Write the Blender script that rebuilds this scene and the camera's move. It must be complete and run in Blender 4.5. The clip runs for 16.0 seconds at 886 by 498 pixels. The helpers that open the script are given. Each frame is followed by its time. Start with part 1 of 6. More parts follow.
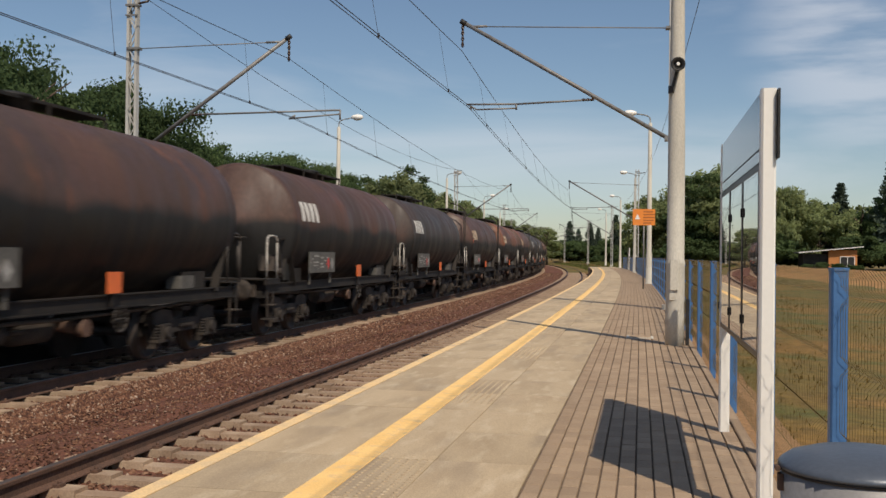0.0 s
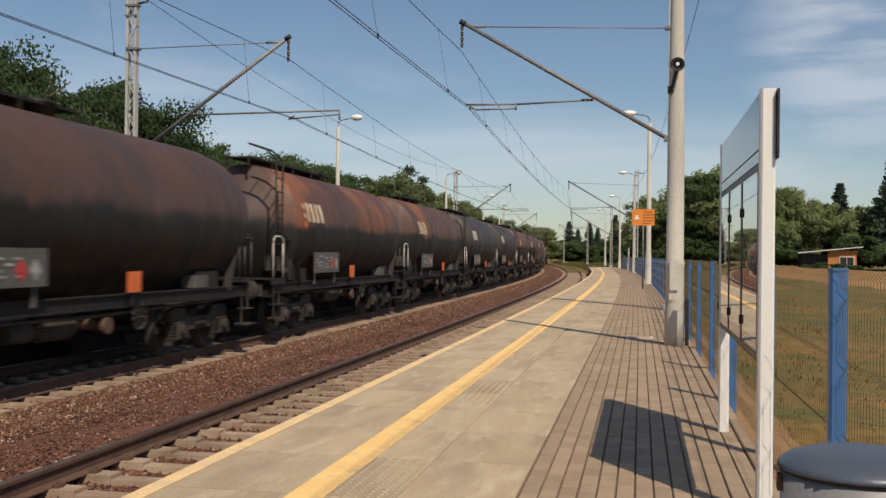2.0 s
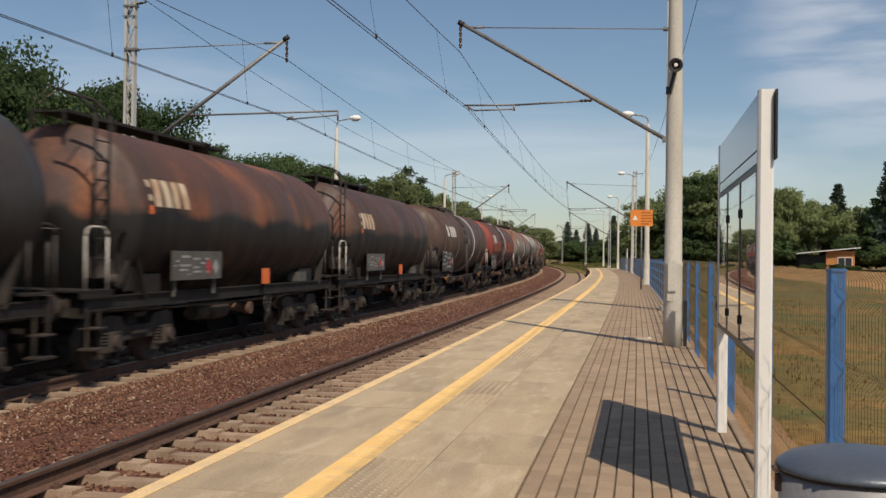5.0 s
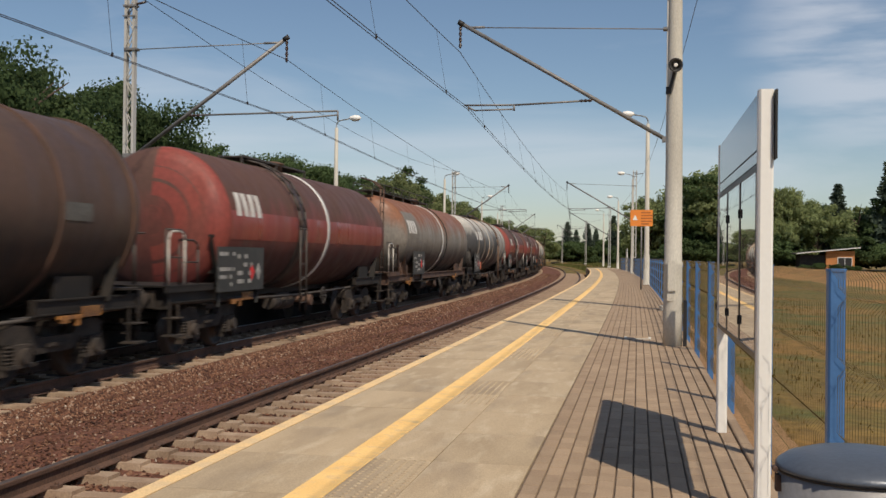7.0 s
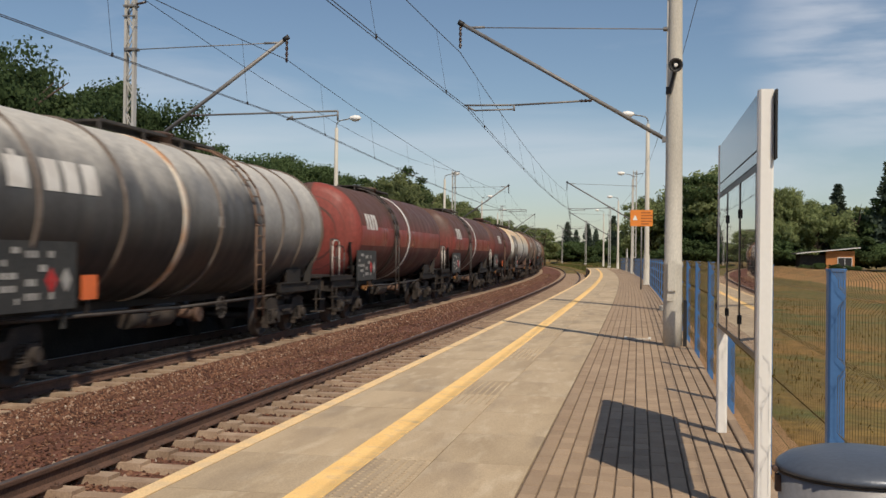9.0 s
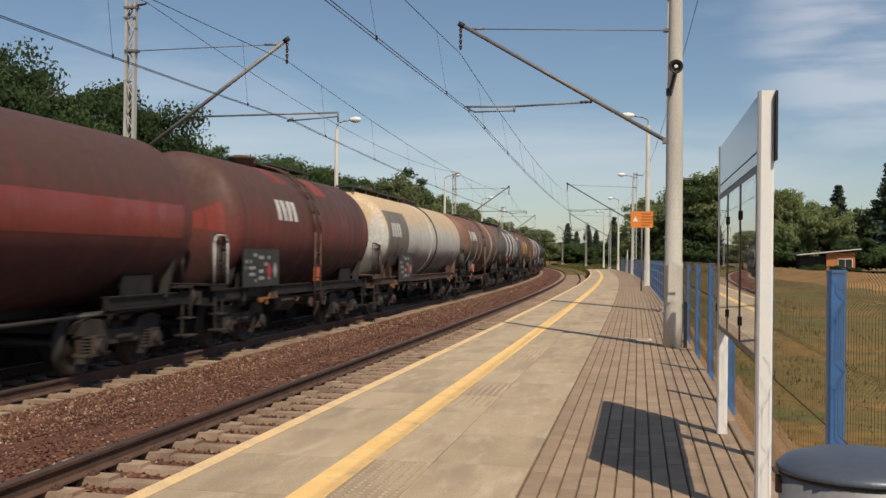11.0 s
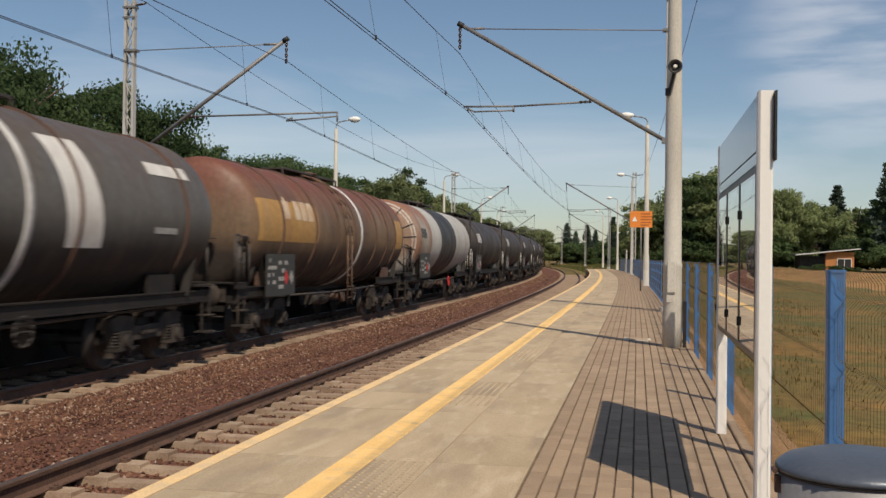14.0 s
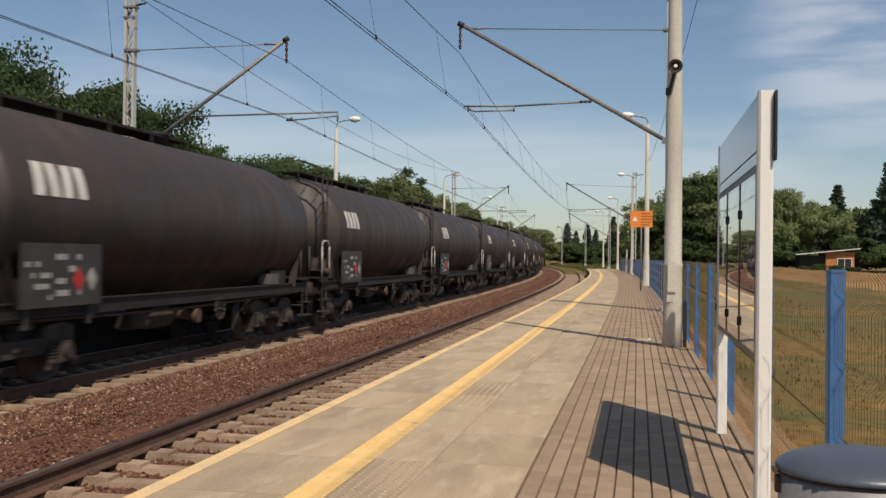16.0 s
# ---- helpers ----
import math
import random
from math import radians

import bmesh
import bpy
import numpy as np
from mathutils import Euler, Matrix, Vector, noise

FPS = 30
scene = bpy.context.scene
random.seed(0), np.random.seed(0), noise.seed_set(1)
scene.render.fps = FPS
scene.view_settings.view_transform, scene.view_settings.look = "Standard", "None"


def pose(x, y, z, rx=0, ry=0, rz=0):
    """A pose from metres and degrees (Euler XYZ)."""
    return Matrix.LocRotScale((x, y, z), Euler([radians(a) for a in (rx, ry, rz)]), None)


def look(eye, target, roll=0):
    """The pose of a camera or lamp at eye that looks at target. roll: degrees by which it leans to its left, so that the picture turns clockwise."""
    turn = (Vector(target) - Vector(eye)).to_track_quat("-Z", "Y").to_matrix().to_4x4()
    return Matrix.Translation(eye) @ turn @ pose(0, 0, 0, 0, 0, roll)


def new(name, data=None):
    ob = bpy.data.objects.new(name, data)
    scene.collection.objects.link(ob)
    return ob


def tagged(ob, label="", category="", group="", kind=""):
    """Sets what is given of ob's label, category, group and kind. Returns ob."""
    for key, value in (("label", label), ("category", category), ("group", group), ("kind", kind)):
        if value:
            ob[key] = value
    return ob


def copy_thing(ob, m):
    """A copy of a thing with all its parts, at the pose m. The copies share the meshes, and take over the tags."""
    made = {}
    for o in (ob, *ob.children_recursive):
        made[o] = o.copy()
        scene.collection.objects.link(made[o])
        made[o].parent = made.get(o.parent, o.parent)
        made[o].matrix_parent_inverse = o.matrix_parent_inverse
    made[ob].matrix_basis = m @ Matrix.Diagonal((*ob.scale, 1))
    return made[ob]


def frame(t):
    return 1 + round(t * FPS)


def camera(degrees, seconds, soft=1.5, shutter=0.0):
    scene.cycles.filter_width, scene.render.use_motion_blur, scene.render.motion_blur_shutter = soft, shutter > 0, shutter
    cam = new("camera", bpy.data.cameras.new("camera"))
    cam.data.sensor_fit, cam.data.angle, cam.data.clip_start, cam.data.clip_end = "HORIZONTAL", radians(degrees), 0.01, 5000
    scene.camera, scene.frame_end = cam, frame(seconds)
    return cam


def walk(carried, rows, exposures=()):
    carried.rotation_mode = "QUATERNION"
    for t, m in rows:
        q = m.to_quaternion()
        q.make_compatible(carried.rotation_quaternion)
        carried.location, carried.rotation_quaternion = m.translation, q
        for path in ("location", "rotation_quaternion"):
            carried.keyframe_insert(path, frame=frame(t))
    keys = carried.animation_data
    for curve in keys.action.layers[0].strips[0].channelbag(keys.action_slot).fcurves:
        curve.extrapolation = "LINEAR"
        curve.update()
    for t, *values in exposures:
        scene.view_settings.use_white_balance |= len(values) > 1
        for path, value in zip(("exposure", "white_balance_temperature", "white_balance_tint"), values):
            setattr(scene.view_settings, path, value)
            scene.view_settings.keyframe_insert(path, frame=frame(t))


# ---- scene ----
cam = camera(46.77, 16.0, soft=1.5, shutter=0.25)
EYE = (0.0, 0.0, 1.2266)


def aim(dx, dy):
    """The camera's pose with its picture moved by dx, dy thousandths of the lens length."""
    yaw, pitch = 0.1906 + dx / 1813.0, 0.0062 + dy / 1813.0
    way = Vector((-math.sin(yaw) * math.cos(pitch), math.cos(yaw) * math.cos(pitch), math.sin(pitch)))
    return look(EYE, Vector(EYE) + way * 10, 0.66)


walk(cam, [(0, aim(4, -1.6)), (1, aim(3.2, -1.4)), (2, aim(3, -1.2)), (2.6, aim(2.6, -0.3)), (3, aim(1.6, 0)), (4.2, aim(0.8, 0)),
           (6.3, aim(-0.8, 0)), (7, aim(0, 0)), (9.2, aim(0, 0.1)), (11.3, aim(0.6, 2.8)), (12, aim(0, 3)), (13, aim(0, 2.7)),
           (14.5, aim(-1, 2)), (16, aim(-0.3, 1.8))])

# ---- light ----
SUN_AZ, SUN_EL = math.atan2(0.539, -0.842), radians(52)
world = bpy.data.worlds.new("sky")
scene.world = world
world.use_nodes = True
wn, wl = world.node_tree.nodes, world.node_tree.links
sky = wn.new("ShaderNodeTexSky")
sky.sky_type, sky.sun_disc = "NISHITA", False
sky.sun_elevation, sky.sun_rotation = SUN_EL, SUN_AZ
sky.air_density, sky.dust_density, sky.ozone_density = 1.0, 0.4, 2.2
back = wn["Background"]
back.inputs["Strength"].default_value = 0.081
# thin cirrus, drawn out sideways
coord = wn.new("ShaderNodeTexCoord")
place_sky = wn.new("ShaderNodeMapping")
place_sky.inputs["Rotation"].default_value = (0, 0, radians(12))
place_sky.inputs["Location"].default_value = (0.45, 0.2, 0.35)
place_sky.inputs["Scale"].default_value = (1.6, 1.6, 9.0)
cloud = wn.new("ShaderNodeTexNoise")
cloud.inputs["Scale"].default_value, cloud.inputs["Detail"].default_value, cloud.inputs["Roughness"].default_value = 1.5, 7, 0.52
cloud.inputs["Distortion"].default_value = 0.5
ramp_sky = wn.new("ShaderNodeMapRange")
ramp_sky.inputs["From Min"].default_value, ramp_sky.inputs["From Max"].default_value = 0.44, 0.74
ramp_sky.inputs["To Max"].default_value = 0.4
mix_sky = wn.new("ShaderNodeMix")
mix_sky.data_type = "RGBA"
mix_sky.inputs["B"].default_value = (8.6, 8.9, 9.6, 1)
wl.new(coord.outputs["Generated"], place_sky.inputs["Vector"])
wl.new(place_sky.outputs["Vector"], cloud.inputs["Vector"])
wl.new(cloud.outputs["Fac"], ramp_sky.inputs["Value"])


def sky_math(op, a, b):
    n = wn.new("ShaderNodeMath")
    n.operation = op
    for i, v in enumerate((a, b)):
        if isinstance(v, (int, float)):
            n.inputs[i].default_value = v
        else:
            wl.new(v, n.inputs[i])
    return n.outputs["Value"]


def sky_range(src, a, b, lo=0.0, hi=1.0):
    n = wn.new("ShaderNodeMapRange")
    n.interpolation_type = "SMOOTHSTEP"
    for k, v in (("From Min", a), ("From Max", b), ("To Min", lo), ("To Max", hi)):
        n.inputs[k].default_value = v
    wl.new(src, n.inputs["Value"])
    return n.outputs["Result"]


def sky_spot(way):
    """How near a direction of the sky lies to the one given, as a cosine."""
    n = wn.new("ShaderNodeVectorMath")
    n.operation = "DOT_PRODUCT"
    n.inputs[1].default_value = Vector(way).normalized()
    wl.new(coord.outputs["Generated"], n.inputs[0])
    return n.outputs["Value"]


streak_map = wn.new("ShaderNodeMapping")
streak_map.inputs["Rotation"].default_value = (0, radians(14), 0)
streak_map.inputs["Scale"].default_value = (3.0, 3.0, 16.0)
wl.new(coord.outputs["Generated"], streak_map.inputs["Vector"])
streak = wn.new("ShaderNodeTexNoise")
streak.inputs["Scale"].default_value, streak.inputs["Detail"].default_value, streak.inputs["Roughness"].default_value = 2.0, 6, 0.5
wl.new(streak_map.outputs["Vector"], streak.inputs["Vector"])
height = wn.new("ShaderNodeSeparateXYZ")
wl.new(coord.outputs["Generated"], height.inputs["Vector"])
veil = sky_math("MULTIPLY", sky_range(height.outputs["Z"], 0.02, 0.105), sky_range(height.outputs["Z"], 0.105, 0.15, 1.0, 0.0))
veil = sky_math("MULTIPLY", sky_math("MULTIPLY", veil, sky_range(cloud.outputs["Fac"], 0.3, 0.6)), 0.42)
wisp = sky_math("MULTIPLY", sky_range(sky_spot((0.199, 0.954, 0.197)), math.cos(radians(7.5)), math.cos(radians(1.0))), sky_range(streak.outputs["Fac"], 0.34, 0.62))
wisp = sky_math("MULTIPLY", wisp, 0.55)
wl.new(sky_math("MAXIMUM", sky_math("MAXIMUM", veil, wisp), ramp_sky.outputs["Result"]), mix_sky.inputs["Factor"])
wl.new(sky.outputs["Color"], mix_sky.inputs["A"])
wl.new(mix_sky.outputs["Result"], back.inputs["Color"])
sun = new("sun", bpy.data.lights.new("sun", "SUN"))
sun.data.energy, sun.data.angle, sun.data.color = 3.9, radians(0.53), (1.0, 0.87, 0.70)
toward = Vector((0.539 * math.cos(SUN_EL), -0.842 * math.cos(SUN_EL), math.sin(SUN_EL)))
sun.matrix_world = look(toward * 60, (0, 0, 0))
scene.view_settings.exposure = 0.0


# ---- materials ----
def material(name, base, second=None, third=None, scale=3.0, fine=60.0, rough=0.7, metal=0.0, bump=0.2, fine_amount=0.35,
             vary=0.0, stretch=(1, 1, 1), edge=(0.42, 0.62), dirt=None, dirt_scale=0.6, dirt_edge=(0.55, 0.75)):
    """A surface of two or three colours, mixed by coarse stains and a fine grain, with fine relief."""
    m = bpy.data.materials.new(name)
    m.use_nodes = True
    n, l = m.node_tree.nodes, m.node_tree.links
    b = n["Principled BSDF"]
    b.inputs["Roughness"].default_value, b.inputs["Metallic"].default_value = rough, metal
    c = n.new("ShaderNodeTexCoord")
    mp = n.new("ShaderNodeMapping")
    mp.inputs["Scale"].default_value = stretch
    l.new(c.outputs["Object"], mp.inputs["Vector"])
    inf = n.new("ShaderNodeObjectInfo")
    shift = n.new("ShaderNodeVectorMath")
    shift.operation = "SCALE"
    shift.inputs[0].default_value = (37.0, 61.0, 23.0)
    l.new(inf.outputs["Random"], shift.inputs["Scale"])
    add = n.new("ShaderNodeVectorMath")
    l.new(mp.outputs["Vector"], add.inputs[0])
    l.new(shift.outputs["Vector"], add.inputs[1])

    def tex(sc, detail):
        t = n.new("ShaderNodeTexNoise")
        t.inputs["Scale"].default_value, t.inputs["Detail"].default_value = sc, detail
        l.new(add.outputs["Vector"], t.inputs["Vector"])
        return t

    def ramp(src, lo, hi):
        r = n.new("ShaderNodeMapRange")
        r.inputs["From Min"].default_value, r.inputs["From Max"].default_value = lo, hi
        l.new(src, r.inputs["Value"])
        return r.outputs["Result"]

    def blend(fac, a, bb, mode="MIX"):
        x = n.new("ShaderNodeMix")
        x.data_type, x.blend_type = "RGBA", mode
        for sock, v in (("Factor", fac), ("A", a), ("B", bb)):
            if isinstance(v, (int, float)):
                x.inputs[sock].default_value = v
            elif isinstance(v, tuple):
                x.inputs[sock].default_value = (*v, 1)
            else:
                l.new(v, x.inputs[sock])
        return x.outputs["Result"]

    coarse, grain = tex(scale, 5), tex(fine, 4)
    col = blend(ramp(coarse.outputs["Fac"], *edge), base, second or tuple(0.75 * v for v in base))
    if third:
        col = blend(ramp(tex(scale * 3.1, 4).outputs["Fac"], 0.52, 0.7), col, third)
    if dirt:
        col = blend(ramp(tex(dirt_scale, 6).outputs["Fac"], *dirt_edge), col, dirt)
    g = ramp(grain.outputs["Fac"], 0.3, 0.7)
    gm = n.new("ShaderNodeMapRange")
    gm.inputs["To Min"].default_value, gm.inputs["To Max"].default_value = 1 - fine_amount, 1 + fine_amount
    l.new(g, gm.inputs["Value"])
    hsv = n.new("ShaderNodeHueSaturation")
    l.new(col, hsv.inputs["Color"])
    if vary:
        vr = n.new("ShaderNodeMapRange")
        vr.inputs["To Min"].default_value, vr.inputs["To Max"].default_value = 1 - vary, 1 + vary
        l.new(inf.outputs["Random"], vr.inputs["Value"])
        mul = n.new("ShaderNodeMath")
        mul.operation = "MULTIPLY"
        l.new(vr.outputs["Result"], mul.inputs[0])
        l.new(gm.outputs["Result"], mul.inputs[1])
        l.new(mul.outputs["Value"], hsv.inputs["Value"])
    else:
        l.new(gm.outputs["Result"], hsv.inputs["Value"])
    l.new(hsv.outputs["Color"], b.inputs["Base Color"])
    if bump:
        bp = n.new("ShaderNodeBump")
        bp.inputs["Strength"].default_value, bp.inputs["Distance"].default_value = bump, 0.02
        l.new(grain.outputs["Fac"], bp.inputs["Height"])
        l.new(bp.outputs["Normal"], b.inputs["Normal"])
    return m


def leaf_material(name, dark, light, clear=0.25):
    """Leaves: every clump a little different, with light passing through."""
    m = bpy.data.materials.new(name)
    m.use_nodes = True
    n, l = m.node_tree.nodes, m.node_tree.links
    b = n["Principled BSDF"]
    geo = n.new("ShaderNodeNewGeometry")
    mx = n.new("ShaderNodeMix")
    mx.data_type = "RGBA"
    mx.inputs["A"].default_value, mx.inputs["B"].default_value = (*dark, 1), (*light, 1)
    l.new(geo.outputs["Random Per Island"], mx.inputs["Factor"])
    inf = n.new("ShaderNodeObjectInfo")
    hsv = n.new("ShaderNodeHueSaturation")
    vr = n.new("ShaderNodeMapRange")
    vr.inputs["To Min"].default_value, vr.inputs["To Max"].default_value = 0.75, 1.2
    l.new(inf.outputs["Random"], vr.inputs["Value"])
    l.new(vr.outputs["Result"], hsv.inputs["Value"])
    l.new(mx.outputs["Result"], hsv.inputs["Color"])
    l.new(hsv.outputs["Color"], b.inputs["Base Color"])
    b.inputs["Roughness"].default_value = 0.8
    b.inputs["Specular IOR Level"].default_value = 0.1
    tr = n.new("ShaderNodeBsdfTranslucent")
    l.new(hsv.outputs["Color"], tr.inputs["Color"])
    ms = n.new("ShaderNodeMixShader")
    ms.inputs["Fac"].default_value = clear
    l.new(b.outputs["BSDF"], ms.inputs[1])
    l.new(tr.outputs["BSDF"], ms.inputs[2])
    l.new(ms.outputs["Shader"], n["Material Output"].inputs["Surface"])
    return m


M = dict(
    slab=material("concrete_slab", (0.465, 0.36, 0.235), (0.395, 0.30, 0.192), (0.52, 0.42, 0.29), 1.3, 90, 0.9, bump=0.12, fine_amount=0.14, vary=0.07,
                  stretch=(2.0, 0.5, 1), dirt=(0.31, 0.24, 0.165), dirt_scale=1.6, dirt_edge=(0.53, 0.78)),
    paver=material("paver", (0.355, 0.256, 0.168), (0.30, 0.212, 0.138), None, 2.0, 120, 0.92, bump=0.15, fine_amount=0.16, vary=0.09),
    joint=material("paver_joint", (0.14, 0.10, 0.068), (0.19, 0.14, 0.095), None, 5, 90, 1.0, bump=0.2),
    yellow=material("yellow_paint", (0.95, 0.62, 0.235), (0.90, 0.57, 0.205), (0.80, 0.53, 0.25), 4, 80, 0.8, bump=0.08, fine_amount=0.10, vary=0.03,
                    dirt=(0.56, 0.42, 0.25), dirt_scale=5, dirt_edge=(0.6, 0.8)),
    edge=material("edge_paint", (0.82, 0.57, 0.28), (0.70, 0.51, 0.29), None, 5, 80, 0.85, bump=0.1, fine_amount=0.14, dirt=(0.42, 0.34, 0.25),
                  dirt_scale=3, dirt_edge=(0.58, 0.75)),
    concrete=material("weathered_concrete", (0.57, 0.54, 0.47), (0.48, 0.45, 0.39), None, 1.5, 70, 0.92, bump=0.15, fine_amount=0.15, stretch=(2, 2, 0.4)),
    mast=material("mast_paint", (0.50, 0.49, 0.465), (0.42, 0.41, 0.385), None, 1.5, 50, 0.7, bump=0.05, fine_amount=0.08, stretch=(2, 2, 0.5)),
    sleeper=material("sleeper_concrete", (0.36, 0.265, 0.185), (0.27, 0.185, 0.125), None, 3, 60, 0.95, bump=0.2, fine_amount=0.2, vary=0.15),
    shade_bed=material("shaded_ballast", (0.045, 0.029, 0.021), (0.03, 0.021, 0.016), (0.06, 0.038, 0.027), 9, 40, 1.0, bump=0.6, fine_amount=0.5),
    stone=material("ballast_stone", (0.27, 0.165, 0.115), (0.17, 0.10, 0.07), (0.37, 0.26, 0.19), 5, 40, 0.95, bump=0.3, fine_amount=0.3, vary=0.3),
    ballast=material("ballast_bed", (0.14, 0.053, 0.031), (0.098, 0.038, 0.024), (0.185, 0.08, 0.046), 9, 40, 1.0, bump=0.6, fine_amount=0.5),
    rail=material("rail_rust", (0.12, 0.066, 0.045), (0.085, 0.05, 0.036), None, 4, 60, 0.85, 0.1, bump=0.1),
    railtop=material("rail_head", (0.11, 0.085, 0.075), (0.16, 0.13, 0.12), None, 3, 40, 0.5, 0.6, bump=0.02, fine_amount=0.1, stretch=(1, 0.1, 1)),
    railshine=material("polished_rail_head", (0.42, 0.40, 0.38), (0.34, 0.31, 0.29), None, 3, 40, 0.28, 0.9, bump=0.01, fine_amount=0.06, stretch=(1, 0.1, 1)),
    grass=material("dry_grass", (0.115, 0.094, 0.020), (0.205, 0.115, 0.027), (0.068, 0.088, 0.019), 0.22, 7, 1.0, bump=0.8, fine_amount=0.35, dirt=(0.28, 0.142, 0.038),
                   dirt_scale=0.25),
    bank=material("dry_bank", (0.36, 0.19, 0.065), (0.28, 0.145, 0.05), (0.22, 0.16, 0.05), 0.3, 3, 1.0, bump=0.6, fine_amount=0.3),
    soot=material("shaded_concrete", (0.045, 0.038, 0.033), (0.03, 0.026, 0.023), None, 2, 40, 0.95, bump=0.1),
    earth=material("dry_earth", (0.29, 0.165, 0.075), (0.235, 0.135, 0.06), None, 1.0, 30, 1.0, bump=0.5),
    blue=material("blue_steel", (0.07, 0.18, 0.40), (0.06, 0.155, 0.35), None, 6, 60, 0.45, 0.1, bump=0.03, fine_amount=0.06),
    wire=material("fence_wire", (0.15, 0.115, 0.04), (0.18, 0.135, 0.05), None, 6, 60, 0.6, 0.2, bump=0.0),
    white=material("white_paint", (0.86, 0.84, 0.79), (0.82, 0.80, 0.75), None, 1.5, 40, 0.45, bump=0.01, fine_amount=0.02),
    grey=material("grey_steel", (0.30, 0.30, 0.29), (0.24, 0.24, 0.235), None, 3, 60, 0.5, 0.4, bump=0.05, fine_amount=0.1),
    zinc=material("galvanised_steel", (0.22, 0.215, 0.21), (0.18, 0.17, 0.165), None, 5, 60, 0.55, 0.3, bump=0.05, fine_amount=0.1),
    copper=material("contact_wire", (0.06, 0.055, 0.055), None, None, 3, 20, 0.5, 0.5, bump=0),
    dark=material("dark_metal", (0.02, 0.02, 0.02), (0.035, 0.03, 0.028), None, 4, 60, 0.6, 0.2, bump=0.05),
    orange=material("orange_sheet", (0.80, 0.26, 0.04), (0.76, 0.24, 0.04), None, 3, 40, 0.5, bump=0.0, fine_amount=0.03),
    ink=material("faded_sign_ink", (0.45, 0.15, 0.035), (0.40, 0.13, 0.03), None, 4, 40, 0.6, bump=0),
    insulator=material("brown_porcelain", (0.05, 0.03, 0.025), None, None, 4, 40, 0.3, bump=0),
    bin_body=material("bin_sheet", (0.27, 0.265, 0.265), (0.23, 0.225, 0.23), None, 2, 80, 0.5, 0.2, bump=0.05, fine_amount=0.08),
    bin=material("bin_paint", (0.095, 0.112, 0.142), (0.08, 0.095, 0.122), None, 2, 80, 0.38, 0.2, bump=0.05, fine_amount=0.08),
    leaf=leaf_material("leaf", (0.070, 0.108, 0.046), (0.088, 0.132, 0.055), 0.5),
    leaf_light=leaf_material("leaf_light", (0.090, 0.132, 0.053), (0.112, 0.16, 0.065), 0.5),
    # far trees: distance haze put into a paler leaf colour
    leaf_hazed=leaf_material("leaf_hazed", (0.20, 0.24, 0.105), (0.27, 0.305, 0.14), 0.5),
    needle=leaf_material("needle", (0.085, 0.115, 0.085), (0.115, 0.15, 0.105), 0.4),
    bark=material("bark", (0.09, 0.065, 0.045), (0.06, 0.045, 0.03), None, 4, 40, 1.0, bump=0.5),
)


